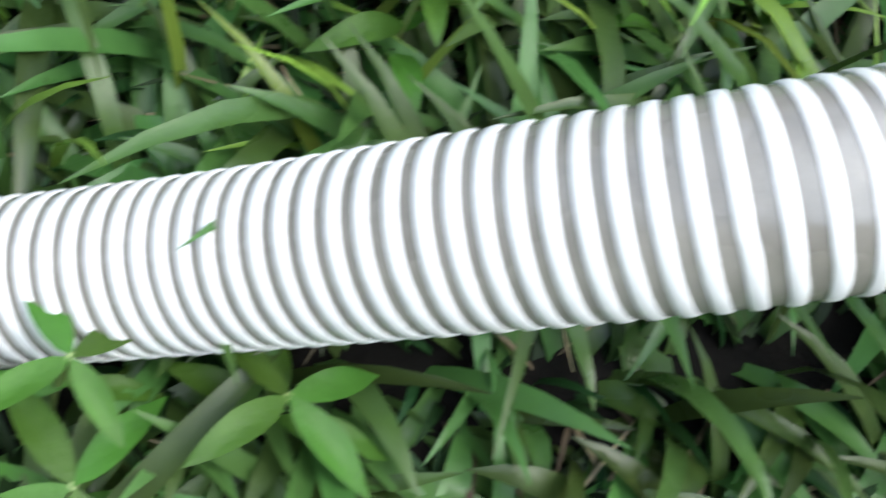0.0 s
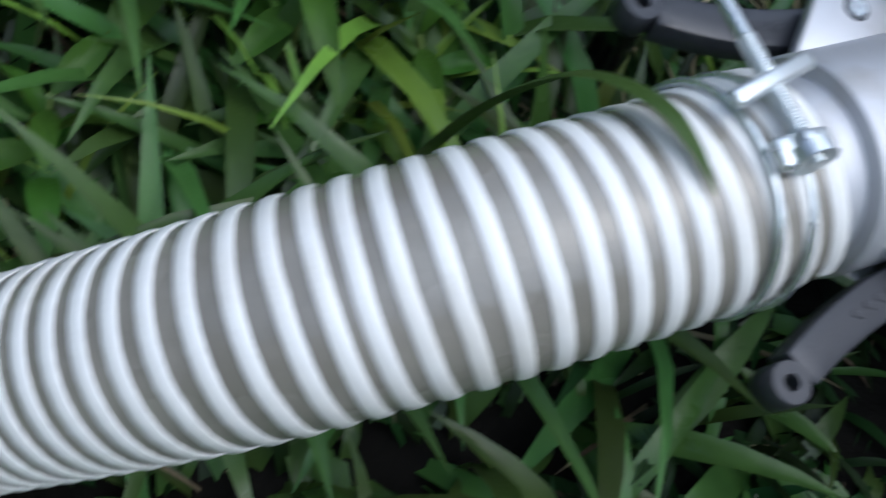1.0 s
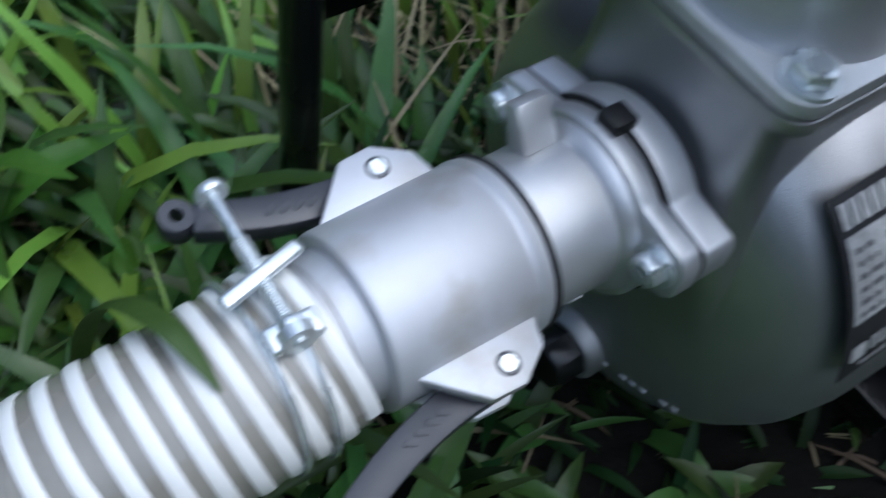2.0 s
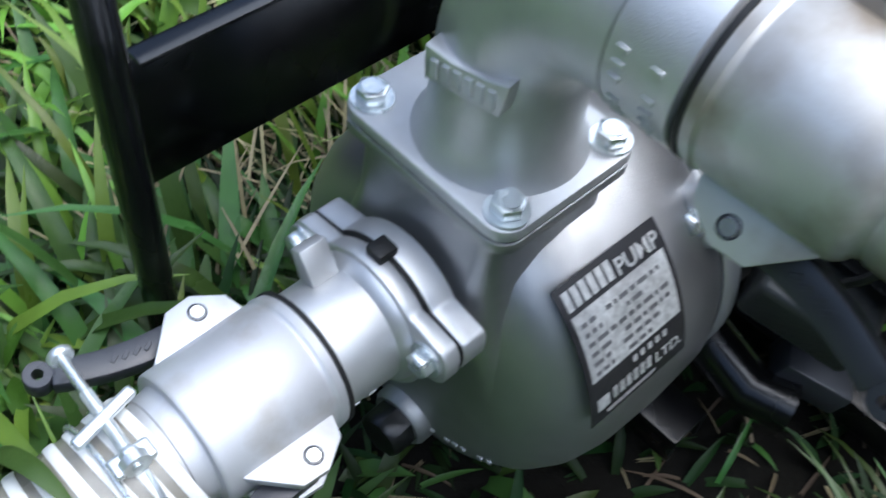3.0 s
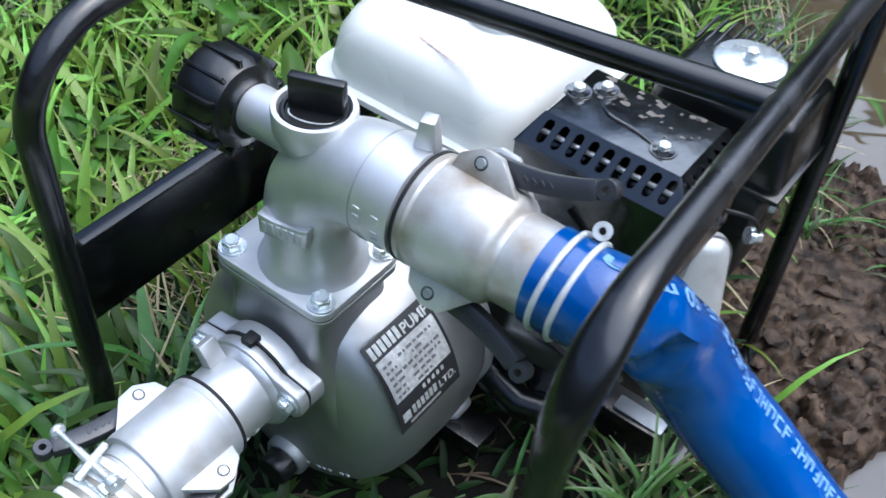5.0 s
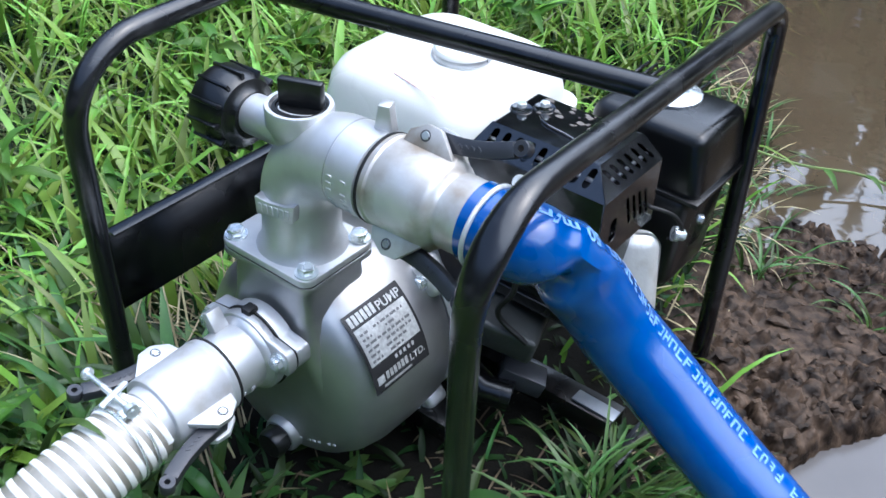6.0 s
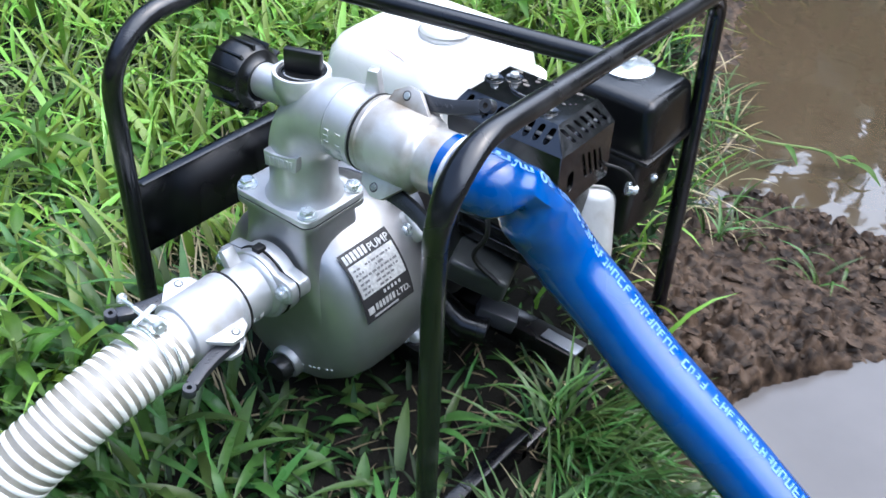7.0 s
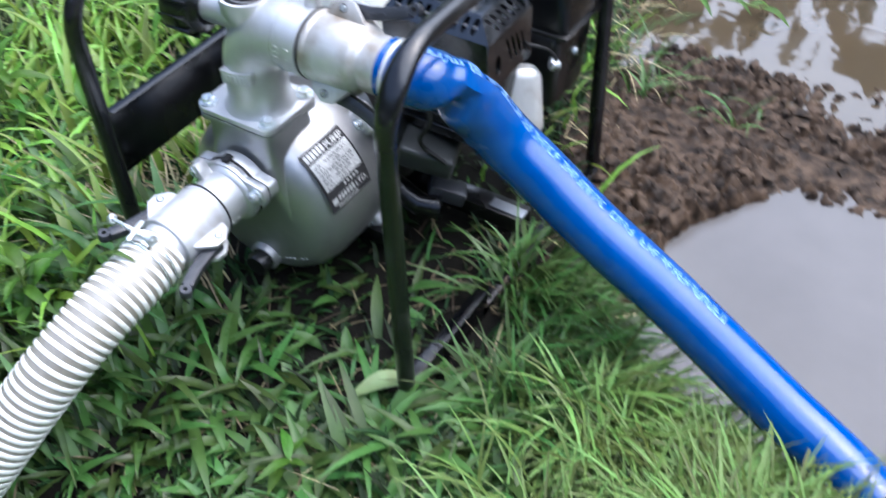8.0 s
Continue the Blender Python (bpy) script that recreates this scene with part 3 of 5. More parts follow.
def make_elbow():
    cx, cy, top = 0.014, -0.0245, DZ
    turn = 0.062
    path = [(cx, cy, 0.2445), (cx, cy, 0.251), (cx, cy, 0.262), (cx, cy, top - turn)]
    for k in range(1, 13):
        a = radians(90 * k / 12)
        path.append((cx + turn * (1 - math.cos(a)), cy + (DY - cy) * k / 12, top - turn + turn * math.sin(a)))
    path += [(cx + turn + 0.010, DY, DZ)]

    def section(k, a):
        r = 0.0358 + 0.0026 * smooth(8, 15, k) if k > 2 else (0.0430, 0.0385, 0.0366)[k]
        return r * math.cos(a), r * math.sin(a)
    elbow = part("discharge_elbow", tube(path, 0.04, 40, shape=section), CAST, pump, "silver cast aluminium elbow")
    # maker's badge, lettering left as plain bars
    m = pose(0.0185, -0.0570, 0.2990, 90, -4, 8)
    badge = part("badge", prism([(-0.0205, -0.0085), (0.0190, -0.0085), (0.0225, 0.0095), (0.012, 0.0070), (-0.006, 0.0066), (-0.0205, 0.0095)], 0.012, m, 0.0010), CAST, elbow)
    for k in range(6):
        part("letter_bar", rbox((0.0042, 0.0095, 0.0014), m @ pose(-0.0150 + 0.0059 * k, -0.0008, 0.0062), 0.0004, 1), COUPLER, badge)
    # collar and outlet adapter
    prof = [(0.078, 0.0), (0.078, 0.0375), (0.0785, 0.0387), (0.110, 0.0390), (0.112, 0.036), (0.112, 0.0)]
    ad = part("outlet_adapter", lathe(prof, (0, DY, DZ), (1, 0, 0), 48), CAST, pump)
    part("seam_or_glint", lathe([(0.0785, 0.0380), (0.0785, 0.0391), (0.0797, 0.0391), (0.0797, 0.0380)], (0, DY, DZ), (1, 0, 0), 48), CAST_DARK, ad)
    part("fin", prism([(-0.009, 0), (0.009, 0), (0.005, 0.028), (-0.005, 0.028)], 0.012, pose(0.103, DY + 0.012, DZ + 0.032, 90, 0, 20), 0.001), CAST, ad)
    for k in range(8):
        a = radians(168 + 9 * k)
        for row, x in ((0, 0.086), (1, 0.101)):
            if (k * 3 + row) % 5 == 4:
                continue
            rr = 0.0392
            m2 = Matrix.Translation((x, DY + rr * math.cos(a), DZ + rr * math.sin(a))) @ pose(0, 0, 0, math.degrees(a) - 90, 0, 0)
            part("raised_mark", rbox((0.0055, 0.0025, 0.0010), m2, 0.0003, 1), CAST, ad)
    # filler cup with its plug, on top of the bend
    fx, fy, up = 0.020, -0.027, 0.010
    prof = [(0.330, 0.0), (0.330, 0.021), (0.345, 0.0225), (0.357, 0.026), (0.362, 0.0292), (0.378, 0.0297), (0.380, 0.0290), (0.380, 0.0255), (0.370, 0.0245), (0.370, 0.0)]
    part("filler_cup", lathe(prof, (fx, fy, up), (0, 0, 1), 48), CAST, elbow)
    plug = part("filler_plug", lathe([(0.3705, 0.0), (0.3705, 0.0235), (0.3775, 0.0235), (0.3785, 0.0225), (0.3785, 0.0205), (0.3770, 0.0195), (0.3765, 0.0)], (fx, fy, up), (0, 0, 1), 40), BLACK_PLASTIC, pump, "black plastic filler plug")
    # Pale arc: the reflection on the plug's rim, put in as colour.
    rim = [(fx + 0.0175 * math.cos(radians(22)) * math.cos(radians(k)) + 0.0085 * math.sin(radians(22)) * (1 - math.sin(radians(k))), fy - 0.0045 + 0.0175 * math.sin(radians(22)) * math.cos(radians(k)) - 0.0085 * math.sin(radians(-k)), 0.3768 + up) for k in range(-180, 1, 12)]
    part("rim_highlight", tube(rim, 0.0007, 6), LABEL_WHITE, plug, "pale line standing for the reflection along the plug's rim")
    part("grip", rbox((0.040, 0.0085, 0.025), pose(fx, fy + 0.003, 0.3885 + up, 0, 0, 22), 0.002, 3), BLACK_PLASTIC, plug)
    # side outlet and its ribbed cap
    part("side_outlet", lathe(solid([(-0.010, 0.0185), (0.045, 0.0185), (0.062, 0.0175)]), (0.006, -0.028, 0.361), (-1, 0.02, -0.05), 36), CAST, elbow)
    cap_axis = Vector((-1, 0.02, -0.05)).normalized()
    c0 = Vector((-0.036, -0.029, 0.358))
    prof = [(0.0, 0.0), (0.0, 0.021), (0.004, 0.024), (0.006, 0.031), (0.012, 0.0350), (0.040, 0.0370), (0.044, 0.0355), (0.046, 0.031), (0.042, 0.028), (0.042, 0.0)]
    cap = part("outlet_cap", lathe(prof, c0, cap_axis, 48), BLACK_PLASTIC, pump, "black ribbed plastic screw cap")
    for k in range(12):
        m = Matrix.Translation(c0) @ basis(cap_axis) @ pose(0, 0, 0, 0, 0, 30 * k) @ pose(0.0350, 0, 0.026)
        part("rib", rbox((0.007, 0.0035, 0.038), m, 0.001, 2), BLACK_PLASTIC, cap)


def make_engine():
    # crankcase and cylinder, mostly in shade
    bm = rbox((0.20, 0.17, 0.17), pose(0.02, 0.215, 0.105), 0.018, 3)
    rbox((0.13, 0.13, 0.10), pose(0.15, 0.22, 0.15, 0, -12, 0), 0.012, 3, bm)
    for k in range(5):
        rbox((0.006, 0.14, 0.12), pose(0.12 + 0.016 * k, 0.22, 0.16, 0, -12, 0), 0.001, 1, bm)
    part("engine_block", bm, material("engine_casting", (0.08, 0.08, 0.085), 0.5, 0.4, 0.2, 40, 0.3, 300, (0.10, 0.07, 0.05), 0.5, 20), pump)
    bm = lathe(solid([(0.30, 0.105), (0.36, 0.105), (0.375, 0.085)]), (0.01, 0, 0.14), (0, 1, 0), 40)
    part("recoil_cover", bm, BLACK_PLASTIC, pump)
    bm = lathe(solid([(0.096, 0.060), (0.135, 0.075)]), (0.01, 0, 0.115), (0, 1, 0), 32)
    part("adapter_bell", bm, CAST_DARK, pump)
    bm = rbox((0.130, 0.085, 0.105), pose(0.192, 0.163, 0.192), 0.010, 3)
    for k in range(4):
        rbox((0.118, 0.004, 0.003), pose(0.192, 0.1195, 0.160 + 0.018 * k), 0.001, 1, bm)
    part("cylinder_shroud", bm, BLACK_PLASTIC, pump, "black shroud below the muffler guard")
    # drain and governor bits low beside the base, zinc and black
    bm = rbox((0.075, 0.05, 0.035), pose(0.175, 0.115, 0.115, 8, 14, 20), 0.006, 3)
    part("bracket", bm, material("grey_steel", (0.06, 0.063, 0.06), 0.45, 0.3, 0.2, 60, 0.2, 300), pump)
    bm = tube([(0.12, 0.10, 0.05), (0.175, 0.09, 0.042), (0.20, 0.10, 0.04)], 0.017, 20)
    part("oil_filler", bm, BLACK_PLASTIC, pump)
    part("bracket", rbox((0.050, 0.03, 0.022), pose(0.195, 0.125, 0.050, 0, 20, 30), 0.003, 2), LEVER, pump)
    bm = tube(spline([(0.17, 0.10, 0.26), (0.20, 0.085, 0.20), (0.18, 0.09, 0.15), (0.21, 0.10, 0.12)], 8), 0.003, 8)
    part("cable", bm, RUBBER, pump)
    # pale heat shield beside the cylinder
    bm = rbox((0.066, 0.034, 0.094), pose(0.262, 0.202, 0.174, -16, 6, 42), 0.0165, 6, taper=0.70)
    part("heat_shield", bm, material("pale_alloy", (0.55, 0.55, 0.53), 0.42, 0.3, 0.08, 40, 0.2, 200, (0.3, 0.26, 0.2), 0.4, 30), pump, "pale alloy cover")
    for p, q in (((0.285, 0.24, 0.215), (0.292, 0.246, 0.213)), ((0.272, 0.315, 0.19), (0.280, 0.318, 0.189))):
        bolt(pump, p, Vector(q) - Vector(p), 0.006, 0.008)
    bm = tube(spline([(0.26, 0.20, 0.26), (0.285, 0.225, 0.245), (0.288, 0.25, 0.21), (0.27, 0.26, 0.19)], 8), 0.0022, 8)
    part("cable", bm, RUBBER, pump)


def make_tank():
    # soft box that widens towards its rim
    bm = bmesh.new()
    levels = [(0.268, 0.110, 0.112, 0.030), (0.276, 0.110, 0.112, 0.030), (0.2762, 0.101, 0.104, 0.034), (0.300, 0.100, 0.102, 0.036), (0.330, 0.097, 0.099, 0.038), (0.348, 0.091, 0.093, 0.040), (0.360, 0.080, 0.083, 0.038), (0.368, 0.064, 0.067, 0.032), (0.372, 0.040, 0.044, 0.022), (0.373, 0.015, 0.018, 0.012)]
    rings = []
    for z, hx, hy, rad in levels:
        z = 0.262 + (z - 0.268) * 0.70
        ring = []
        for cxs, cys, a0 in ((1, 1, 0), (-1, 1, 90), (-1, -1, 180), (1, -1, 270)):
            for k in range(9):
                a = radians(a0 + 11.25 * k)
                ring.append(bm.verts.new((0.006 + cxs * (hx - rad) + rad * math.cos(a), 0.222 + cys * (hy - rad) + rad * math.sin(a), z)))
        rings.append(ring)
    for p, q in zip(rings, rings[1:]):
        for k in range(len(p)):
            bm.faces.new((p[k], p[(k + 1) % len(p)], q[(k + 1) % len(p)], q[k]))
    bm.faces.new(rings[-1])
    bm.faces.new(rings[0][::-1])
    tank = part("fuel_tank", bm, TANK, pump, "white moulded plastic fuel tank")
    cap = part("fuel_cap", lathe(solid([(0.326, 0.031), (0.342, 0.031), (0.346, 0.028), (0.347, 0.023)]), (0.032, 0.212, 0), (0, 0, 1), 40), TANK, pump, "white fuel cap with a grey rim")
    part("rim", lathe([(0.336, 0.0315), (0.339, 0.0322), (0.342, 0.0315)], (0.032, 0.212, 0), (0, 0, 1), 40), STEEL, cap)
    for k in range(7):
        part("warning_bar", rbox((0.008, 0.0028, 0.0006), pose(0.000 + 0.0095 * k, 0.145 - 0.002 * k, 0.3290, 10, 0, -12), 0), material("red_print", (0.66, 0.44, 0.40), 0.5) if k == 0 else bpy.data.materials["red_print"], tank)


def holed_plate(outer, holes, thick, m):
    """A flat plate in xy with openings cut through it, turned into place by m."""
    curve = bpy.data.curves.new("plate", "CURVE")
    curve.dimensions, curve.fill_mode, curve.extrude = "2D", "BOTH", thick / 2
    for loop in [outer] + holes:
        sp = curve.splines.new("POLY")
        sp.points.add(len(loop) - 1)
        for p, (x, y) in zip(sp.points, loop):
            p.co = (x, y, 0, 1)
        sp.use_cyclic_u = True
    tmp = bpy.data.objects.new("plate", curve)
    scene.collection.objects.link(tmp)
    me = bpy.data.meshes.new_from_object(tmp.evaluated_get(bpy.context.evaluated_depsgraph_get()))
    bpy.data.objects.remove(tmp)
    bm = bmesh.new()
    bm.from_mesh(me)
    bmesh.ops.remove_doubles(bm, verts=bm.verts[:], dist=1e-6)
    bmesh.ops.transform(bm, matrix=m, verts=bm.verts)
    return bm


def slot_loop(cx, cy, w, h, slant=0.0):
    """A slot with round ends, leaning by slant."""
    out = []
    for sgn, a0 in ((1, 0), (-1, 180)):
        for k in range(7):
            a = radians(a0 + 30 * k)
            y = sgn * (h - w) / 2 + w / 2 * math.sin(a)
            out.append((cx + w / 2 * math.cos(a) + slant * y, cy + y))
    return out


def plate_pose(origin, xdir, ydir):
    xd, yd = Vector(xdir).normalized(), Vector(ydir).normalized()
    zd = xd.cross(yd)
    return Matrix(((xd.x, yd.x, zd.x, origin[0]), (xd.y, yd.y, zd.y, origin[1]), (xd.z, yd.z, zd.z, origin[2]), (0, 0, 0, 1)))


def make_muffler():
    # pressed guard: flat top, sloping slotted front and side, upright skirts
    x0, x1, y0, y1 = 0.118, 0.268, 0.108, 0.212
    zt, zm, zb = 0.331, 0.309, 0.240
    c = 0.022
    shell = bmesh.new()
    top = [shell.verts.new(p) for p in ((x0 + 0.012, y0 + c, zt), (x1 - c, y0 + c, zt), (x1 - c, y1 - 0.006, zt), (x0 + 0.012, y1 - 0.006, zt))]
    mid = [shell.verts.new(p) for p in ((x0, y0, zm), (x1, y0, zm), (x1, y1, zm), (x0, y1, zm))]
    low = [shell.verts.new(p) for p in ((x0, y0 + 0.002, zb), (x1 - 0.002, y0 + 0.002, zb), (x1 - 0.002, y1, zb), (x0, y1, zb))]
    shell.faces.new(top)
    for k in (2, 3):
        shell.faces.new((mid[k], mid[(k + 1) % 4], top[(k + 1) % 4], top[k]))
    for k in (0, 2, 3):
        shell.faces.new((low[k], low[(k + 1) % 4], mid[(k + 1) % 4], mid[k]))
    rims = [e for e in shell.edges if len(e.link_faces) == 2]
    bmesh.ops.bevel(shell, geom=rims, offset=0.003, segments=3, affect="EDGES", profile=0.5)
    body = part("muffler_guard", shell, GUARD, pump, "glossy black pressed-steel muffler guard, mud spotted")
    run = math.hypot(c, zt - zm)
    front = [(0, 0), (x1 - x0, 0), (x1 - x0 - c, run), (0.012, run)]
    holes = [slot_loop(0.020 + 0.0132 * k, run * 0.54, 0.0072, 0.0205, 0.12) for k in range(9)]
    part("slotted_front", holed_plate(front, holes, 0.0014, plate_pose((x0, y0, zm), (1, 0, 0), (0, c, zt - zm))), GUARD, body, smooth=0)
    side = [(0, 0), (y1 - y0, 0), (y1 - y0 - 0.006, run), (c, run)]
    holes = [slot_loop(0.026 + 0.0125 * k, run * 0.52, 0.0058, 0.0200, -0.5) for k in range(6)]
    part("slotted_side", holed_plate(side, holes, 0.0014, plate_pose((x1, y0, zm), (0, 1, 0), (-c, 0, zt - zm))), GUARD, body, smooth=0)
    skirt = [(0, 0), (y1 - y0, 0), (y1 - y0, zm - zb), (0, zm - zb)]
    holes = [slot_loop(0.050 + 0.0115 * k, 0.038 - 0.002 * k, 0.0055, 0.034, -0.35) for k in range(4)] + [slot_loop(0.024, 0.030, 0.013, 0.026)]
    part("skirt", holed_plate(skirt, holes, 0.0014, plate_pose((x1 - 0.001, y0, zb), (0, 1, 0), (0, 0, 1))), GUARD, body, smooth=0)
    # silencer inside; pale bars added behind the slots stand in for glints
    muffler = part("muffler", rbox((0.122, 0.080, 0.066), pose(0.190, 0.160, 0.281), 0.014, 3), BLACK, pump)
    part("seam_or_glint", tube([(0.128, 0.1245, 0.3165), (0.254, 0.1245, 0.3165)], 0.0022, 8), STEEL, muffler)
    part("seam_or_glint", tube([(0.2552, 0.126, 0.3140), (0.2552, 0.202, 0.3140)], 0.0020, 8), STEEL, muffler)
    # pressed line, dished bosses and bolts on the top
    part("pressed_bead", tube(spline([(x0 + 0.040, y0 + 0.060, zt), (x0 + 0.052, y0 + 0.050, zt + 0.0005), (x0 + 0.078, y0 + 0.046, zt + 0.0005), (x0 + 0.098, y0 + 0.040, zt)], 6), 0.0016, 8), GUARD, body)
    for x, y in ((x0 + 0.034, y0 + 0.076), (x0 + 0.104, y0 + 0.040), (x0 + 0.018, y0 + 0.060)):
        part("boss", lathe([(zt - 0.001, 0.0115), (zt + 0.0010, 0.0105), (zt + 0.0011, 0.0095), (zt + 0.0002, 0.0075), (zt + 0.0002, 0.0)], (x, y, 0), (0, 0, 1), 28), GUARD, body)
        bolt(pump, (x, y, zt + 0.0005), (0, 0, 1), 0.0052, 0.0045, False)
    # dried mud thrown on top
    r = random.Random(17)
    mud = material("dried_mud", (0.13, 0.118, 0.10), 0.85, 0.0, 0.2, 80, 0.3, 300)
    for k in range(34):
        x, y = r.uniform(x0 + 0.03, x1 - c - 0.008), y0 + 0.040 + (y1 - y0 - 0.050) * r.random() ** 0.6
        size = 0.0007 + 0.0026 * r.random() ** 2
        loop = [(x + size * r.uniform(0.7, 1.3) * 1.4 * math.cos(radians(36 * j)), y + size * r.uniform(0.7, 1.3) * math.sin(radians(36 * j))) for j in range(10)]
        part("mud_splash", prism(loop, 0.0006, pose(0, 0, zt + 0.0002), 0), mud, body)


def make_air_cleaner():
    bm = rbox((0.142, 0.112, 0.075), pose(0.219, 0.322, 0.270), 0.014, 4, taper=0.90)
    lid = part("air_cleaner", bm, BLACK_PLASTIC, pump, "black plastic air cleaner box")
    part("lip", rbox((0.146, 0.116, 0.006), pose(0.219, 0.322, 0.236), 0.002, 2), BLACK_PLASTIC, lid)
    part("base", rbox((0.120, 0.095, 0.12), pose(0.212, 0.318, 0.175), 0.012, 3, taper=1.15), BLACK_PLASTIC, lid)
    disc = part("cover_disc", lathe(solid([(0.3055, 0.032), (0.310, 0.032), (0.311, 0.030)]), (0.212, 0.335, 0), (0, 0, 1), 36), ZINC, lid, "round bright metal disc")
    bolt(pump, (0.212, 0.335, 0.3115), (0, 0, 1), 0.006, 0.008)
    for k in range(9):
        part("fin", rbox((0.0035, 0.05, 0.004), pose(0.158 + 0.009 * k, 0.362, 0.3065), 0.001, 1), BLACK_PLASTIC, lid)


make_frame()
make_casing()
make_label()
make_elbow()


def at_engine(build, offset):
    """Builds a group of the pump's parts and moves it to where the engine stands."""
    before = set(pump.children)
    build()
    for ob in pump.children:
        if ob not in before:
            ob.location = Vector(ob.location) + Vector(offset)


for build in (make_engine, make_tank, make_muffler, make_air_cleaner):
    at_engine(build, (-0.026, 0.010, 0.003))


# ---- couplings ----
def lever(parent, m, length, swing, wide=0.0125, thick=0.011, name="lever"):
    """A curved cam arm: its pivot at the origin, running along +y, bowed to +x, with an eye at its end."""
    n = 14
    pts = []
    for k in range(n + 1):
        t = k / n
        pts.append(Vector((swing * t ** 2.1, length * t, 0)))
    left, right = [], []
    for k, p in enumerate(pts):
        d = (pts[min(k + 1, n)] - pts[max(k - 1, 0)]).normalized()
        s = Vector((d.y, -d.x, 0))
        w = wide / 2 * (1.2 - 0.2 * k / n)
        left.append(p - s * w)
        right.append(p + s * w)
    bm = prism([(p.x, p.y) for p in right[:-1] + left[:-1][::-1]], thick, m, 0.001)
    end = pts[-1]
    ring = lathe([(-thick / 2, 0.0027), (-thick / 2, 0.0064), (-thick / 2 + 0.0005, 0.0068), (thick / 2 - 0.0005, 0.0068), (thick / 2, 0.0064), (thick / 2, 0.0027), (-thick / 2, 0.0027)], (end.x, end.y, 0), (0, 0, 1), 24)
    merge(ring, m, bm)
    ob = part(name, bm, LEVER, parent, "grey steel cam lever")
    for k in range(4):
        mm = m @ pose(pts[5 + k].x, pts[5 + k].y, thick / 2 + 0.0001, 0, 0, 30)
        part("raised_mark", rbox((0.0022, 0.0045, 0.0008), mm, 0.0002, 1), LEVER, ob)
    return ob


def coupling(parent, origin, axis, side, mat, r, step_r, swings, label, shoulder, shank=0.116, sleeve=0.0665):
    """A cam coupling: sleeve, mouth ring, two lugs with pins, two levers. It runs from the pump's port along the axis;
    the lugs lie along side."""
    az, ax = Vector(axis).normalized(), Vector(side).normalized()
    ay = az.cross(ax)
    m = Matrix(((ax.x, ay.x, az.x, origin[0]), (ax.y, ay.y, az.y, origin[1]), (ax.z, ay.z, az.z, origin[2]), (0, 0, 0, 1)))
    prof = [(0.0, 0.0), (0.0, r - 0.004), (0.001, r + 0.0005), (0.006, r + 0.0012), (0.0075, r), (0.009, r), (0.010, r + 0.0006), (sleeve, r - 0.0003), *shoulder, (shank, step_r - 0.0005), (shank, 0.0)]
    bm = lathe(prof, seg=56)
    merge(lathe(solid([(-0.0035, r - 0.0025), (0.0, r - 0.0015)]), seg=48), Matrix(), bm)
    bmesh.ops.transform(bm, matrix=m, verts=bm.verts)
    body = part("coupler", bm, mat, parent, label)
    part("seal", lathe([(-0.0016, r - 0.003), (-0.0016, r + 0.0012), (0.0008, r + 0.0014), (0.0016, r - 0.003)], origin, axis, 48), RUBBER, body)
    for s, (swing, length) in zip((-1, 1), swings):
        for h in (-1, 1):
            out = [(s * (r - 0.006), 0.010), (s * (r + 0.008), 0.014), (s * (r + 0.017), 0.028), (s * (r + 0.016), 0.042), (s * (r - 0.004), 0.062), (s * (r - 0.012), 0.050)]
            if s < 0:
                out = out[::-1]
            # lug plates lie across the pins, which stand along local y
            mm = m @ Matrix(((1, 0, 0, 0), (0, 0, 1, h * 0.0115), (0, 1, 0, 0), (0, 0, 0, 1)))
            part("lug", prism(out, 0.006, mm, 0.001), mat, body)
        pin = lathe(solid([(-0.0155, 0.0032), (-0.0148, 0.0036), (0.0148, 0.0036), (0.0155, 0.0032)]), seg=16)
        merge(pin, Matrix())
        bmesh.ops.transform(pin, matrix=m @ Matrix.Translation((s * (r + 0.0075), 0, 0.030)) @ pose(0, 0, 0, 90, 0, 0), verts=pin.verts)
        part("pin", pin, ZINC, body)
        for h in (-1, 1):
            ring = lathe([(0.0, 0.0036), (0.0006, 0.0040), (0.0006, 0.0046), (0.0, 0.0049)], seg=20)
            bmesh.ops.transform(ring, matrix=m @ Matrix.Translation((s * (r + 0.0075), h * 0.0143, 0.030)) @ pose(0, 0, 0, -90 * h, 0, 0), verts=ring.verts)
            part("pin_collar", ring, LEVER, body)
        mm = m @ Matrix.Translation((s * (r + 0.0075), 0, 0.030)) @ Matrix(((s, 0, 0, 0), (0, 0, 1, 0), (0, 1, 0, 0), (0, 0, 0, 1)))
        lever(body, mm, length, swing)
    return body


# ---- suction hose ----
HOSE = [(0.0100, -0.219, 0.155), (0.0102, -0.2577, 0.1485), (0.0073, -0.3042, 0.1398), (0.0020, -0.3394, 0.1263), (-0.0086, -0.3850, 0.1009), (-0.0372, -0.4507, 0.0394), (-0.0777, -0.5362, -0.0457), (-0.1191, -0.6512, -0.120), (-0.165, -0.82, -0.170), (-0.25, -1.15, -0.215), (-0.32, -1.50, -0.24)]
suction = thing("suction_hose", "white spiral-ribbed suction hose with grey wall and silver cam coupler", "hose")


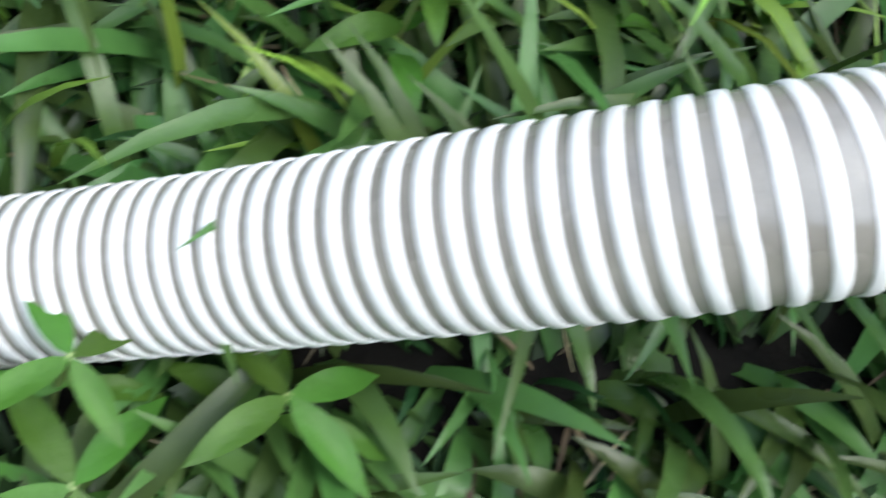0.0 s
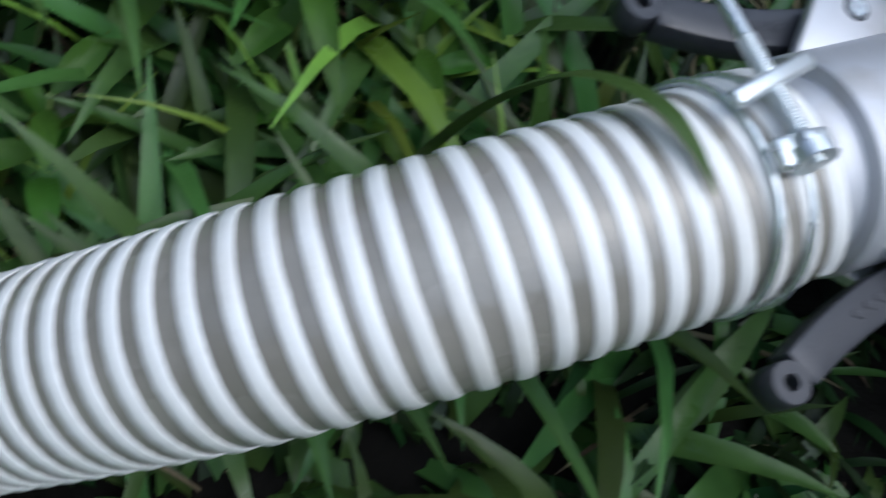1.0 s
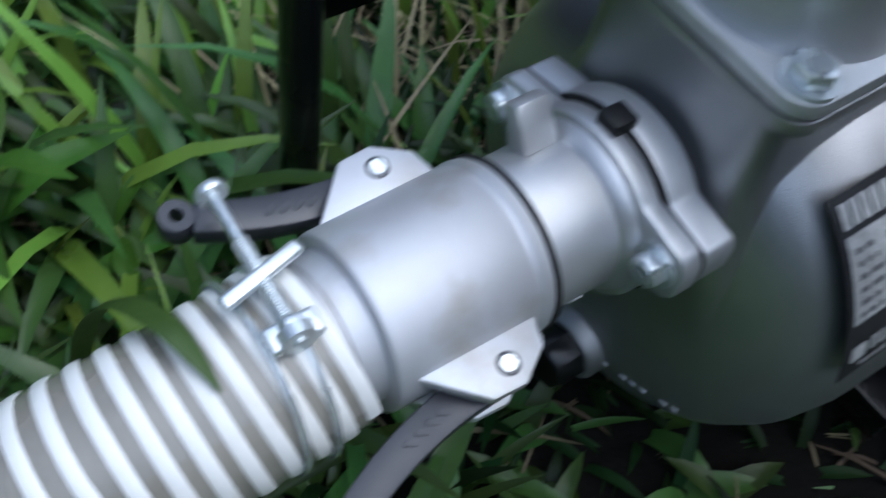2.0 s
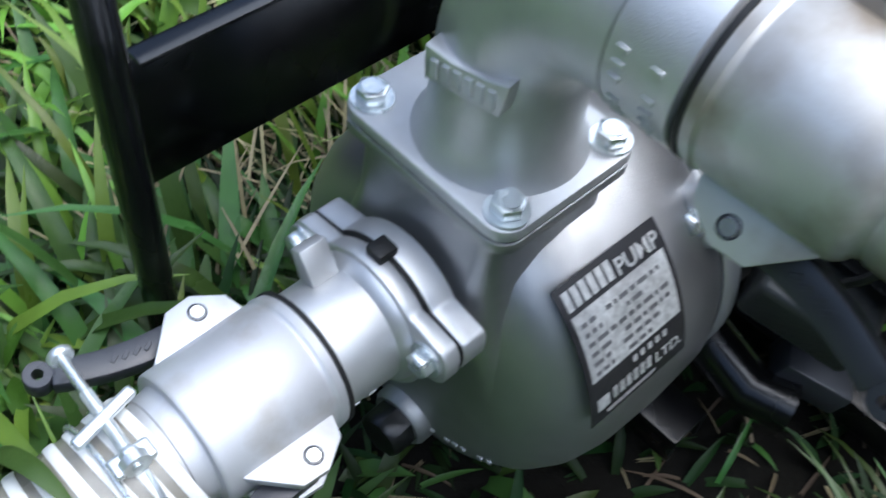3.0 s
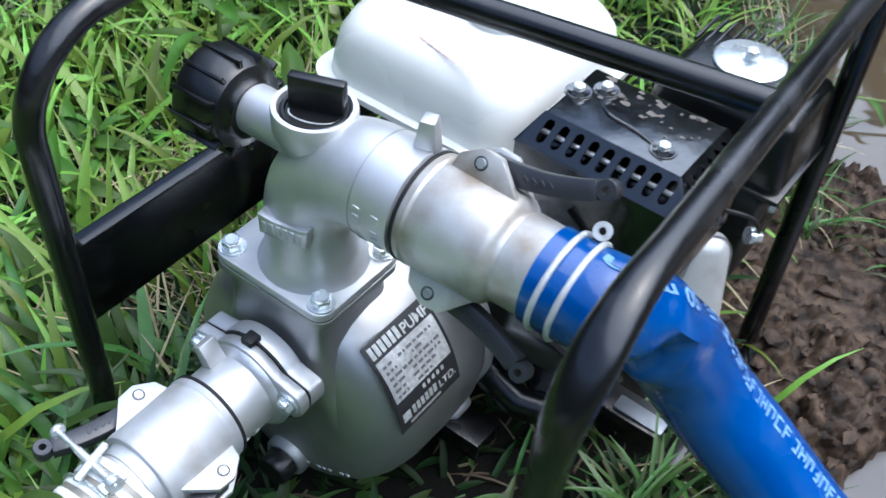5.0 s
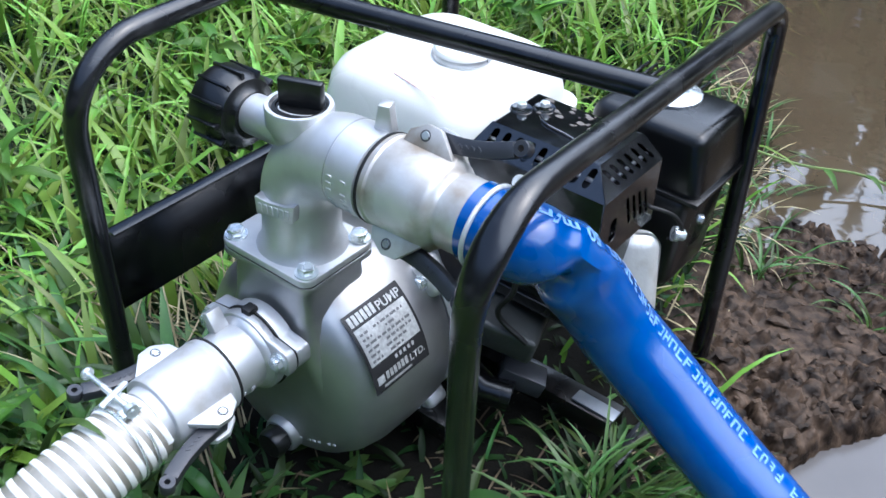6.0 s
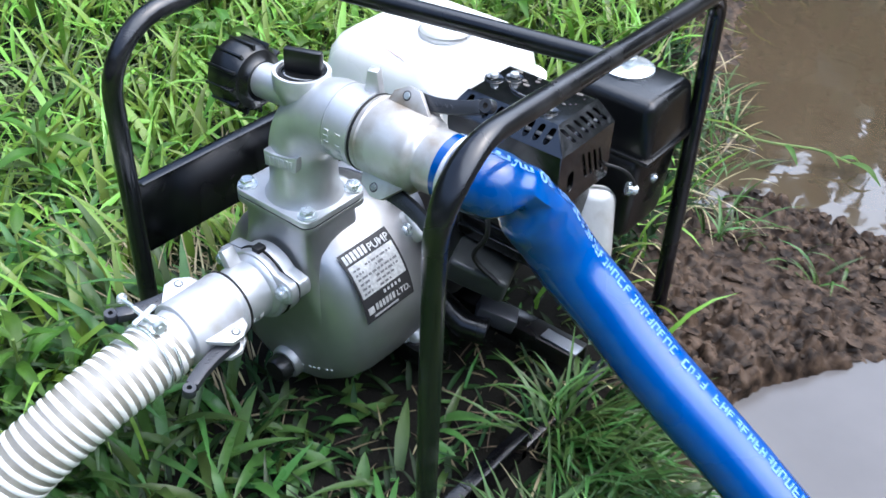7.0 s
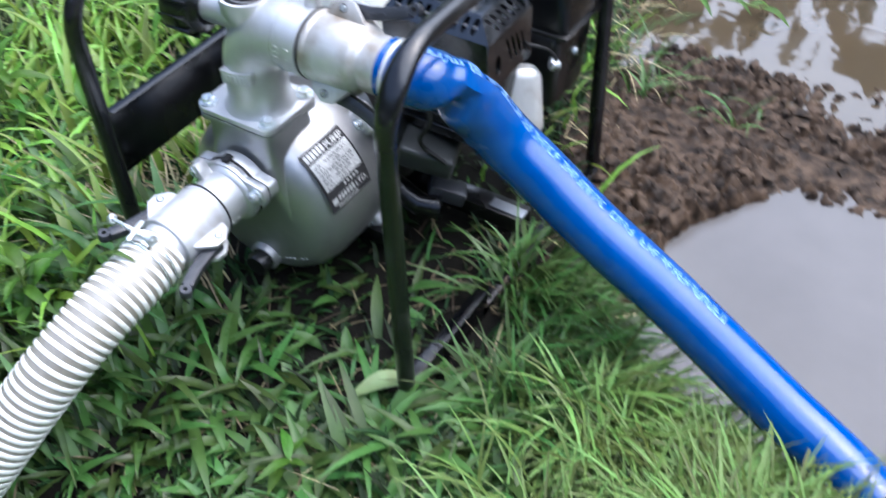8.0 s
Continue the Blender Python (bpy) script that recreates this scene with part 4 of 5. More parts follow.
def make_suction_hose():
    axis = spline(HOSE, 24)
    part("hose_wall", tube(axis, 0.0347, 40), WALL, suction, "semi-clear grey hose wall")
    # one rib wound as a spiral
    cum = [0.0]
    for a, b in zip(axis, axis[1:]):
        cum.append(cum[-1] + (b - a).length)
    fr = frames_along(axis)
    pitch, per = 0.0104, 28
    turns = int(cum[-1] / pitch)
    bm = bmesh.new()
    prev = None
    sec = [(-0.0030, 0.0008), (-0.0028, 0.0019), (-0.0020, 0.00225), (0.0, 0.0024), (0.0020, 0.00225), (0.0028, 0.0019), (0.0030, 0.0008)]
    j = 0
    for k in range(turns * per):
        s = k / per * pitch
        while cum[j + 1] < s:
            j += 1
        f = (s - cum[j]) / (cum[j + 1] - cum[j])
        p = axis[j].lerp(axis[j + 1], f)
        t, sd, up = fr[j]
        a = 2 * math.pi * k / per
        out = sd * math.cos(a) + up * math.sin(a)
        row = [bm.verts.new(p + out * (0.0333 + h) + t * w) for w, h in sec]
        if prev:
            for q in range(len(sec) - 1):
                bm.faces.new((prev[q], prev[q + 1], row[q + 1], row[q]))
        prev = row
    part("spiral_rib", bm, RIB, suction, "white rigid spiral rib")
    coupling(suction, (AX, -0.1405, AZ), (0, -1, 0), (math.cos(radians(11)), 0, -math.sin(radians(11))), COUPLER, 0.0362, 0.0275, ((0.019, 0.0715), (0.0175, 0.0755)), "bright aluminium cam coupler",
             ((0.0680, 0.0356), (0.0686, 0.0350), (0.0690, 0.0300), (0.0780, 0.0285), (0.0785, 0.0275)), 0.084)
    # two-wire clamp with its long screw
    y = -0.240
    clamp = None
    for dy in (-0.006, 0.006):
        ring = [(0.0102 + 0.0366 * math.cos(radians(a)), y + dy, 0.1515 + 0.0366 * math.sin(radians(a))) for a in range(0, 361, 10)]
        ob = part("clamp_wire", tube(ring, 0.0013, 8), ZINC, suction)
        clamp = clamp or ob
    a, b = Vector((-0.0373, -0.2334, 0.1930)), Vector((0.0270, -0.2372, 0.1930))
    d = (b - a).normalized()
    screw = part("clamp_screw", tube([a, b], 0.0024, 12), ZINC, suction, "long bright clamp screw")
    thread = lathe([(0.02 + 0.0011 * k * 0.5, 0.0024 + 0.0006 * (k % 2)) for k in range(80)], a, d, 12)
    part("thread", thread, ZINC, screw)
    part("screw_head", lathe(solid([(-0.004, 0.0052), (-0.003, 0.0060), (-0.0008, 0.0060), (0.0, 0.0054)]), a, d, 20), ZINC, screw)
    bolt(suction, b - d * 0.004, -d, 0.005, 0.004, True, "nut", "zinc nut")
    mid = a + d * 0.036
    part("trunnion", rbox((0.006, 0.034, 0.004), Matrix.Translation(mid + Vector((0, 0, 0.001))) @ pose(0, 0, 0, 0, 8, 14), 0.0018, 3), ZINC, suction, "bright clamp cross piece")
    part("trunnion", rbox((0.010, 0.020, 0.005), Matrix.Translation(mid + d * 0.022 - Vector((0, 0, 0.002))) @ pose(0, 0, 0, 0, 8, 0), 0.0018, 3), ZINC, suction)


make_suction_hose()


# ---- discharge hose ----
PRINT_SIDE = Vector((0.30, 0.06, 0.92))   # the printed side of the hose looks up and out
delivery = thing("discharge_hose", "blue flat-woven delivery hose with worn white print, kinked over the frame", "hose")
BLUE_PATH = [(0.207, DY, DZ), (0.232, DY, DZ), (0.251, -0.023, 0.356), (0.267, -0.006, 0.341), (0.283, 0.022, 0.305), (0.308, 0.040, 0.260), (0.352, 0.048, 0.221), (0.4076, 0.0496, 0.1795), (0.465, 0.0505, 0.143), (0.5233, 0.0505, 0.1076), (0.6189, 0.0426, 0.0529), (0.7027, 0.0288, 0.0147), (0.793, 0.012, -0.012), (0.88, -0.010, -0.030), (1.05, -0.07, -0.038), (1.4, -0.22, -0.040)]


def make_discharge_hose():
    coupling(delivery, (0.1146, DY, DZ), (1, 0, 0), (0, 0.51, 0.86), COUPLER_OLD, 0.0385, 0.0318, ((0.018, 0.074), (0.019, 0.077)), "dull aluminium cam coupler with dried mud",
             ((0.0625, 0.0374), (0.0655, 0.0350), (0.0668, 0.0325), (0.0700, 0.0310), (0.0720, 0.0318)), 0.112, 0.060)
    axis = spline(BLUE_PATH, 14)

    def section(k, a):
        t = k / 14
        r = 0.0330 + 0.0008 * smooth(2.0, 4.5, t)
        crease = math.exp(-((t - 3.15) / (0.34 if t < 3.15 else 0.20)) ** 2)
        swell = 0.5 * math.exp(-((t - 3.85) / 0.30) ** 2) 
        cs, sn = r * math.cos(a), r * math.sin(a)
        if sn < 0:
            sn *= 1 + 0.12 * swell
        dent = 1 - 0.72 * crease * max(0.0, math.cos(a - radians(222))) ** 0.6
        cs, sn = cs * dent * (1 + 0.10 * crease), sn * dent
        wob = 1 - 0.05 * math.exp(-((t - 2.6) / 0.3) ** 2) * (1 + math.sin(3 * a + 3.4 * t)) + 0.035 * math.sin(4 * a + 5 * t) * math.exp(-((t - 3.3) / 0.7) ** 2) + 0.012 * math.sin(2 * a + t)
        flat = smooth(11.0, 13.0, t)
        return cs * wob * (1 + 0.22 * flat), sn * wob * (1 - 0.45 * flat)
    hose = part("hose_body", tube(axis, 0.03, 44, shape=section), BLUE, delivery, "blue woven hose skin")
    # wire band with two loops and an eye
    for x in (0.2165, 0.2305):
        ring = [(x + 0.003 * math.sin(radians(a)), DY + 0.0340 * math.cos(radians(a)), DZ + 0.0340 * math.sin(radians(a))) for a in range(0, 361, 10)]
        part("band_wire", tube(ring, 0.0021, 8), BAND, delivery, "bright wire band")
    eye = lathe([(-0.0018, 0.0026), (-0.0018, 0.0060), (0.0018, 0.0060), (0.0018, 0.0026), (-0.0018, 0.0026)], (0.228, DY + 0.022, DZ + 0.034), (0.1, -0.75, 0.6), 20)
    part("band_eye", eye, BAND, delivery)
    # worn print along the top: letters as bars, the figure that can be read as figures
    fr = frames_along(axis)
    rnd = random.Random(9)

    def on_hose(s, w, lift):
        j = min(len(axis) - 2, max(0, int(s)))
        f = s - j
        p = axis[j].lerp(axis[j + 1], f)
        t, sd, up = fr[j]
        a = math.atan2(up.dot(PRINT_SIDE), sd.dot(PRINT_SIDE)) + w / 0.033
        cs, sn = section(j, a)
        cs2, sn2 = section(j + 1, a)
        cs, sn = cs + (cs2 - cs) * f, sn + (sn2 - sn) * f
        n = (sd * cs + up * sn).normalized()
        return p + sd * cs + up * sn + n * lift

    run = [0.0]
    for a, b in zip(axis, axis[1:]):
        run.append(run[-1] + (b - a).length)

    def at_length(d, w, lift):
        return on_hose(float(np.interp(d, run, range(len(run)))), w, lift)

    def patch(name, d0, d1, w0, w1):
        bm = bmesh.new()
        n = max(2, int((d1 - d0) / 0.0012))
        g = [[bm.verts.new(at_length(d0 + (d1 - d0) * i / n, w0 + (w1 - w0) * j / 2, 0.0006)) for j in range(3)] for i in range(n + 1)]
        for i in range(n):
            for j in range(2):
                bm.faces.new((g[i][j], g[i][j + 1], g[i + 1][j + 1], g[i + 1][j]))
        part(name, bm, PRINT, hose)
    curve = bpy.data.curves.new("figure", "FONT")
    curve.body = "50 m/m"
    curve.size, curve.offset = 0.0165, 0.0004
    tmp = bpy.data.objects.new("figure", curve)
    scene.collection.objects.link(tmp)
    me = bpy.data.meshes.new_from_object(tmp.evaluated_get(bpy.context.evaluated_depsgraph_get()))
    bpy.data.objects.remove(tmp)
    bm = bmesh.new()
    bm.from_mesh(me)
    for v in bm.verts:
        v.co = at_length(0.088 - v.co.x, v.co.y - 0.006, 0.0007)
    part("figure", bm, PRINT, hose, "white printed figure 50 m/m", smooth=0)
    d = 0.098
    while d < 0.50:
        if rnd.random() < 0.10:
            d += rnd.uniform(0.006, 0.014)
            continue
        wide, pen = rnd.uniform(0.0062, 0.0082), 0.0018
        strokes = ((d, d + pen, -0.0055, 0.0055), (d + pen, d + wide, 0.0034, 0.0055), (d + pen, d + wide * 0.9, -0.0055, -0.0034), (d + wide - pen, d + wide, -0.0055, 0.0032), (d + pen, d + wide * 0.8, -0.0010, 0.0010))
        for stroke in rnd.sample(strokes, 3):
            patch("print_bar", *stroke)
        d += wide + rnd.uniform(0.0016, 0.0026)


make_discharge_hose()


# ---- plants ----
def near_hose(x, y):
    """Distance to the suction hose in plan, and the hose's height there."""
    best, z, side = 9.0, 0.0, 1.0
    for (ax, ay, az), (bx, by, bz) in zip(HOSE, HOSE[1:]):
        t = min(1.0, max(0.0, ((x - ax) * (bx - ax) + (y - ay) * (by - ay)) / ((bx - ax) ** 2 + (by - ay) ** 2)))
        px, py = ax + (bx - ax) * t, ay + (by - ay) * t
        d = math.hypot(x - px, y - py)
        if d < best:
            best, z, side = d, az + (bz - az) * t, 1.0 if x > px else -1.0
    return best, z, side


BLUE_PLAN = [(p[0], p[1], p[2]) for p in BLUE_PATH]


def near_blue(x, y):
    best, z = 9.0, 0.0
    for (ax, ay, az), (bx, by, bz) in zip(BLUE_PLAN, BLUE_PLAN[1:]):
        t = min(1.0, max(0.0, ((x - ax) * (bx - ax) + (y - ay) * (by - ay)) / ((bx - ax) ** 2 + (by - ay) ** 2)))
        d = math.hypot(x - ax - (bx - ax) * t, y - ay - (by - ay) * t)
        if d < best:
            best, z = d, az + (bz - az) * t
    return best, z


def room_above(x, y):
    """How tall a blade may stand here without growing into the machine or the hoses."""
    tall = 9.0
    if -0.13 < x < 0.14 and -0.125 < y < 0.14:
        tall = 0.032
    elif -0.14 < x < 0.255 and -0.07 < y < 0.37:
        tall = 0.05
    if abs(x - AX) < 0.08 and -0.25 < y < -0.06:
        tall = min(tall, 0.10)
    if 0.255 < x < 0.350 and -0.170 < y < 0.045:
        tall = min(tall, 0.026 if abs(x - 0.281) > 0.026 else 0.0)
    if abs(x - 0.215) < 0.05 and abs(y + 0.135) < 0.035:
        tall = min(tall, 0.03)
    d, z, _ = near_hose(x, y)
    if d < 0.045:
        tall = min(tall, max(0.0, z - 0.036 - ground_height(x, y)))
    d, z = near_blue(x, y)
    if d < 0.05:
        tall = min(tall, max(0.0, z - 0.035 - ground_height(x, y)))
    return tall


def blades(name, roots, mat, label, category, segs=5):
    """One mesh of many folded, bending blades. Roots: x, y, length, width, heading, lean, droop, fold."""
    verts, faces = [], []
    for x, y, length, width, head, lean, droop, fold in roots:
        z = ground_height(x, y) - 0.004
        cx, sx = math.cos(head), math.sin(head)
        px, py, pz = x, y, z
        ang = lean
        base = len(verts)
        for k in range(segs + 1):
            t = k / segs
            w = width * 0.5 * (0.55 + 1.1 * t if t < 0.35 else 0.935 * (1 - ((t - 0.35) / 0.65) ** 1.8)) + 0.0002
            ax, ay = -sx * w, cx * w
            lift = fold * w
            verts.append((px + ax, py + ay, pz + lift))
            verts.append((px, py, pz))
            verts.append((px - ax, py - ay, pz + lift))
            if k < segs:
                q = base + 3 * k
                faces.append((q, q + 1, q + 4, q + 3))
                faces.append((q + 1, q + 2, q + 5, q + 4))
            step = length / segs
            px += cx * math.sin(ang) * step
            py += sx * math.sin(ang) * step
            pz += math.cos(ang) * step
            ang = min(2.4, ang + droop / segs)
    me = bpy.data.meshes.new(name)
    me.from_pydata(verts, [], faces)
    me.polygons.foreach_set("use_smooth", [True] * len(faces))
    me.materials.append(mat)
    return tagged(new(name, me), label, category, kind="stuff")


rnd = random.Random(7)


def grow(count, x0, x1, y0, y1, keep, length, width, droop, lean=(0.05, 0.6), fold=(0.1, 0.6)):
    out = []
    tries = 0
    while len(out) < count and tries < count * 6:
        tries += 1
        x, y = rnd.uniform(x0, x1), rnd.uniform(y0, y1)
        if rnd.random() > keep(x, y):
            continue
        if length[1] > 0.076 and -0.10 < x < 0.25 and -0.20 < y < 0.06 and rnd.random() < 0.62:
            continue
        if -0.13 < x < 0.27 and -0.24 < y < 0.40 and rnd.random() < (0.80 if y > -0.08 else 0.45):
            continue
        if x > -0.08 and y < -0.2 and near_hose(x, y)[2] > 0 and near_hose(x, y)[0] < 0.15 and rnd.random() < 0.40:
            continue
        ln = rnd.uniform(*length) * (0.75 + 0.5 * noise.noise(Vector((x * 4, y * 4, 9))) + 0.25)
        tall = room_above(x, y)
        if tall < 0.02:
            continue
        le = rnd.uniform(*lean)
        head = rnd.uniform(0, 2 * math.pi)
        d, z, side = near_hose(x, y)
        if d < 0.06 and y < -0.2:
            head = (0 if side > 0 else math.pi) + rnd.uniform(-1.1, 1.1)
        elif ln > tall:
            if tall < 0.06:
                ln, le = min(ln, tall * 1.6), max(le, 0.6)
        if -0.30 < x < -0.02 and -0.2 < y < 0.4:
            head = math.pi + rnd.uniform(-1.2, 1.2)
        if x > 0.30 and -0.05 < y < 0.3:
            head = rnd.uniform(-1.2, 1.2)
        out.append((x, y, min(ln, tall * 1.5 + 0.01), rnd.uniform(*width), head, le, rnd.uniform(*droop), rnd.uniform(*fold)))
    return out


def grassy(x, y):
    if pond_at(x, y) > -0.04 or puddle_at(x, y) > -0.01:
        return 0.0
    return max(0.0, 1 - 1.6 * mud_at(x, y))


def green(x, y):
    """Fresh grass, which leaves a hollow of dull old grass free."""
    thin = 0.12 if -0.25 < x < -0.10 and -0.14 < y < 0.06 else 1.0
    return grassy(x, y) * smooth(0.04, 0.17, math.hypot(x + 0.81, (y - 0.15) * 0.7)) * thin


def patchy(regions):
    """Keeps roots near the centres (x, y, radius), thinning outwards."""
    def keep(x, y):
        best = 0.0
        for cx, cy, r in regions:
            best = max(best, 1 - math.hypot(x - cx, y - cy) / r)
        return max(0.0, best) ** 0.6 if pond_at(x, y) < 0.0 else 0.0
    return keep


def open_meadow(x, y):
    """Long grass, away from the trodden strip in front of the pump."""
    g = green(x, y)
    if x > -0.55 and y < 0.0:
        g *= 0.32
    if x > -0.10 and y < 0.25:
        g *= smooth(0.0, 0.25, -0.10 + 0.25 - (x + 0.10)) * 0.25
    return g


def trodden(x, y):
    return grassy(x, y) * (1.0 if x > -0.22 else 0.25)


# Understory layer whose dark colour stands for the shade between the taller blades.
blades("grass", grow(24000, -1.25, 0.95, -0.85, 1.5, grassy, (0.03, 0.075), (0.004, 0.009), (0.4, 1.6), (0.3, 1.4)), UNDER, "short grass close to the ground, coloured dark for the shade there", "grass")
blades("grass", grow(9000, -1.9, 1.1, -0.75, 2.4, open_meadow, (0.06, 0.17), (0.004, 0.009), (0.5, 1.9)), GRASS, "fresh green meadow grass with bent blades", "grass")
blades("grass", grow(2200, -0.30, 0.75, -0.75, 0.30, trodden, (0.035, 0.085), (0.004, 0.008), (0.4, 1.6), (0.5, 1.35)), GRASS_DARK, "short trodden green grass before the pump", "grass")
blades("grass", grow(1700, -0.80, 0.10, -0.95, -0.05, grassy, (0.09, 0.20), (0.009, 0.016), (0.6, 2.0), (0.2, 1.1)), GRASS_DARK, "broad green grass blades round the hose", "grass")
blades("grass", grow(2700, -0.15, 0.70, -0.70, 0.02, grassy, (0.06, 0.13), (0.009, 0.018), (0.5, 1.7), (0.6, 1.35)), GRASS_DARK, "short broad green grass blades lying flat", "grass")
blades("grass", grow(3300, -1.8, -0.15, -0.3, 2.0, green, (0.09, 0.22), (0.007, 0.017), (0.6, 2.0), (0.1, 0.8)), GRASS, "tall light green grass blades", "grass")
blades("grass", grow(850, 0.10, 0.55, -0.25, 0.25, patchy([(0.375, 0.04, 0.09), (0.40, -0.04, 0.09), (0.305, 0.085, 0.06)]), (0.06, 0.12), (0.003, 0.006), (0.8, 2.0), (0.1, 0.8)), GRASS_DARK, "tuft of fine arching green grass", "grass")
blades("grass", grow(1100, 0.35, 1.0, -0.45, 0.12, patchy([(0.62, -0.12, 0.14), (0.52, -0.18, 0.12), (0.74, -0.18, 0.16), (0.60, -0.28, 0.15)]), (0.08, 0.16), (0.0022, 0.0045), (0.8, 2.0), (0.1, 0.8)), TUFT, "pale green tuft hanging over the puddle's edge", "grass")
blades("grass", grow(480, -0.1, 0.7, 0.45, 1.3, patchy([(0.395, 0.655, 0.05), (0.25, 0.66, 0.05), (0.15, 0.74, 0.07), (0.10, 0.90, 0.09), (0.03, 1.05, 0.14)]), (0.05, 0.12), (0.003, 0.006), (0.6, 1.8), (0.2, 1.1)), GRASS_DARK, "sparse grass tufts on the muddy bank", "grass")
blades("straw", grow(2400, -1.5, 0.9, -0.7, 1.6, lambda x, y: 0.6 * max(grassy(x, y), 0.025 if pond_at(x, y) < -0.03 and puddle_at(x, y) < -0.02 else 0.0), (0.04, 0.13), (0.0016, 0.0032), (0.1, 0.7), (1.1, 1.55)), STRAW, "dry yellowed grass stalks lying among the green", "straw")
blades("straw", grow(150, -0.1, 0.5, 0.40, 1.3, patchy([(0.15, 0.70, 0.13), (0.08, 0.92, 0.16), (0.02, 1.08, 0.18), (-0.12, 1.12, 0.16)]), (0.05, 0.14), (0.002, 0.004), (0.4, 1.4), (0.5, 1.5)), STRAW, "dry straw on the pond's bank", "straw")

blades("straw", grow(700, -0.42, -0.03, -0.14, 0.36, lambda x, y: 0.9, (0.06, 0.16), (0.0016, 0.0034), (0.3, 1.9), (0.5, 1.4)), STRAW, "pale dry stalks tangled in the grass behind the pump", "straw")
DEAD = material("dead_grass", (0.115, 0.092, 0.052), 0.6, 0.0, 0.25, 60, 0.1, 400, spec=0.2, island=0.5)
blades("straw", grow(420, -0.16, 0.34, -0.16, 0.20, lambda x, y: 0.9, (0.03, 0.09), (0.0014, 0.003), (0.3, 1.6), (0.9, 1.5)), DEAD, "dead brown grass in the shade under the pump", "straw")
blades("straw", grow(1500, -0.30, 0.42, -0.45, 0.12, lambda x, y: 0.9 if puddle_at(x, y) < -0.02 else 0.0, (0.03, 0.10), (0.0016, 0.0036), (0.2, 1.4), (1.0, 1.5)), DEAD, "brown grass litter on the soil before the pump", "straw")
blades("grass", grow(1500, 0.42, 0.80, -0.22, 0.02, patchy([(0.60, -0.075, 0.10), (0.68, -0.085, 0.10), (0.52, -0.065, 0.08), (0.715, -0.04, 0.06), (0.585, -0.02, 0.05)]), (0.09, 0.17), (0.003, 0.006), (0.9, 2.1), (0.1, 0.9)), TUFT, "thick pale green tuft arching towards the blue hose", "grass")
OLIVE = material("old_grass", (0.085, 0.105, 0.035), 0.5, 0.0, 0.25, 60, 0.1, 400, spec=0.3, island=0.5)
blades("grass", grow(420, -1.08, -0.55, -0.10, 0.45, lambda x, y: 1 - smooth(0.10, 0.24, math.hypot(x + 0.81, (y - 0.15) * 0.7)), (0.06, 0.14), (0.003, 0.007), (0.5, 1.9), (0.4, 1.4)), OLIVE, "dull old grass in a hollow of the meadow", "grass")


def outer_meadow(x, y):
    d = math.hypot(x + 0.3, y - 0.4) + 0.5 * fbm(x, y, 1.1)
    return grassy(x, y) * smooth(1.1, 1.6, d) * (1 - smooth(4.5, 8.0, d))


blades("grass", grow(34000, -8.0, 6.0, -7.0, 8.0, outer_meadow, (0.12, 0.30), (0.010, 0.024), (0.5, 1.9), (0.1, 0.9)), GRASS, "wide green meadow grass round the place", "grass", 4)
blades("grass", [(-0.035, -0.352, 0.115, 0.017, 0.58, 1.25, 0.5, 0.2), (-0.008, -0.436, 0.09, 0.015, 0.5, 1.2, 0.5, 0.2), (-0.010, -0.165, 0.12, 0.015, -1.1, 1.2, 0.5, 0.2), (-0.155, -0.225, 0.12, 0.015, -0.9, 0.5, 1.6, 0.2), (-0.150, -0.265, 0.10, 0.016, -1.7, 0.4, 1.8, 0.2), (-0.175, -0.40, 0.12, 0.014, 2.4, 0.5, 1.6, 0.25)], GRASS_DARK, "a few long broad grass blades beside the hose", "grass", 9)


def long_blade(points, width):
    """One long folded blade along a line, tapering to its tip."""
    line = spline(points, 7)
    bm = bmesh.new()
    rows = []
    for k, (p, (t, sd, up)) in enumerate(zip(line, frames_along(line))):
        f = k / (len(line) - 1)
        w = width * 0.5 * (0.7 + 0.6 * f if f < 0.5 else 1 - ((f - 0.5) / 0.5) ** 2) + 0.0004
        rows.append([bm.verts.new(p + sd * w + up * w * 0.25), bm.verts.new(p), bm.verts.new(p - sd * w + up * w * 0.25)])
    for p, q in zip(rows, rows[1:]):
        for j in range(2):
            bm.faces.new((p[j], p[j + 1], q[j + 1], q[j]))
    tagged(part("grass_blade", bm, GRASS_DARK, None, smooth=80), "long green grass blade arching over the hose by its clamp", "grass")


long_blade([(-0.090, -0.290, -0.06), (-0.078, -0.287, 0.04), (-0.058, -0.282, 0.118), (-0.032, -0.275, 0.170), (-0.008, -0.269, 0.1875), (0.010, -0.266, 0.1885), (0.024, -0.264, 0.183)], 0.0105)


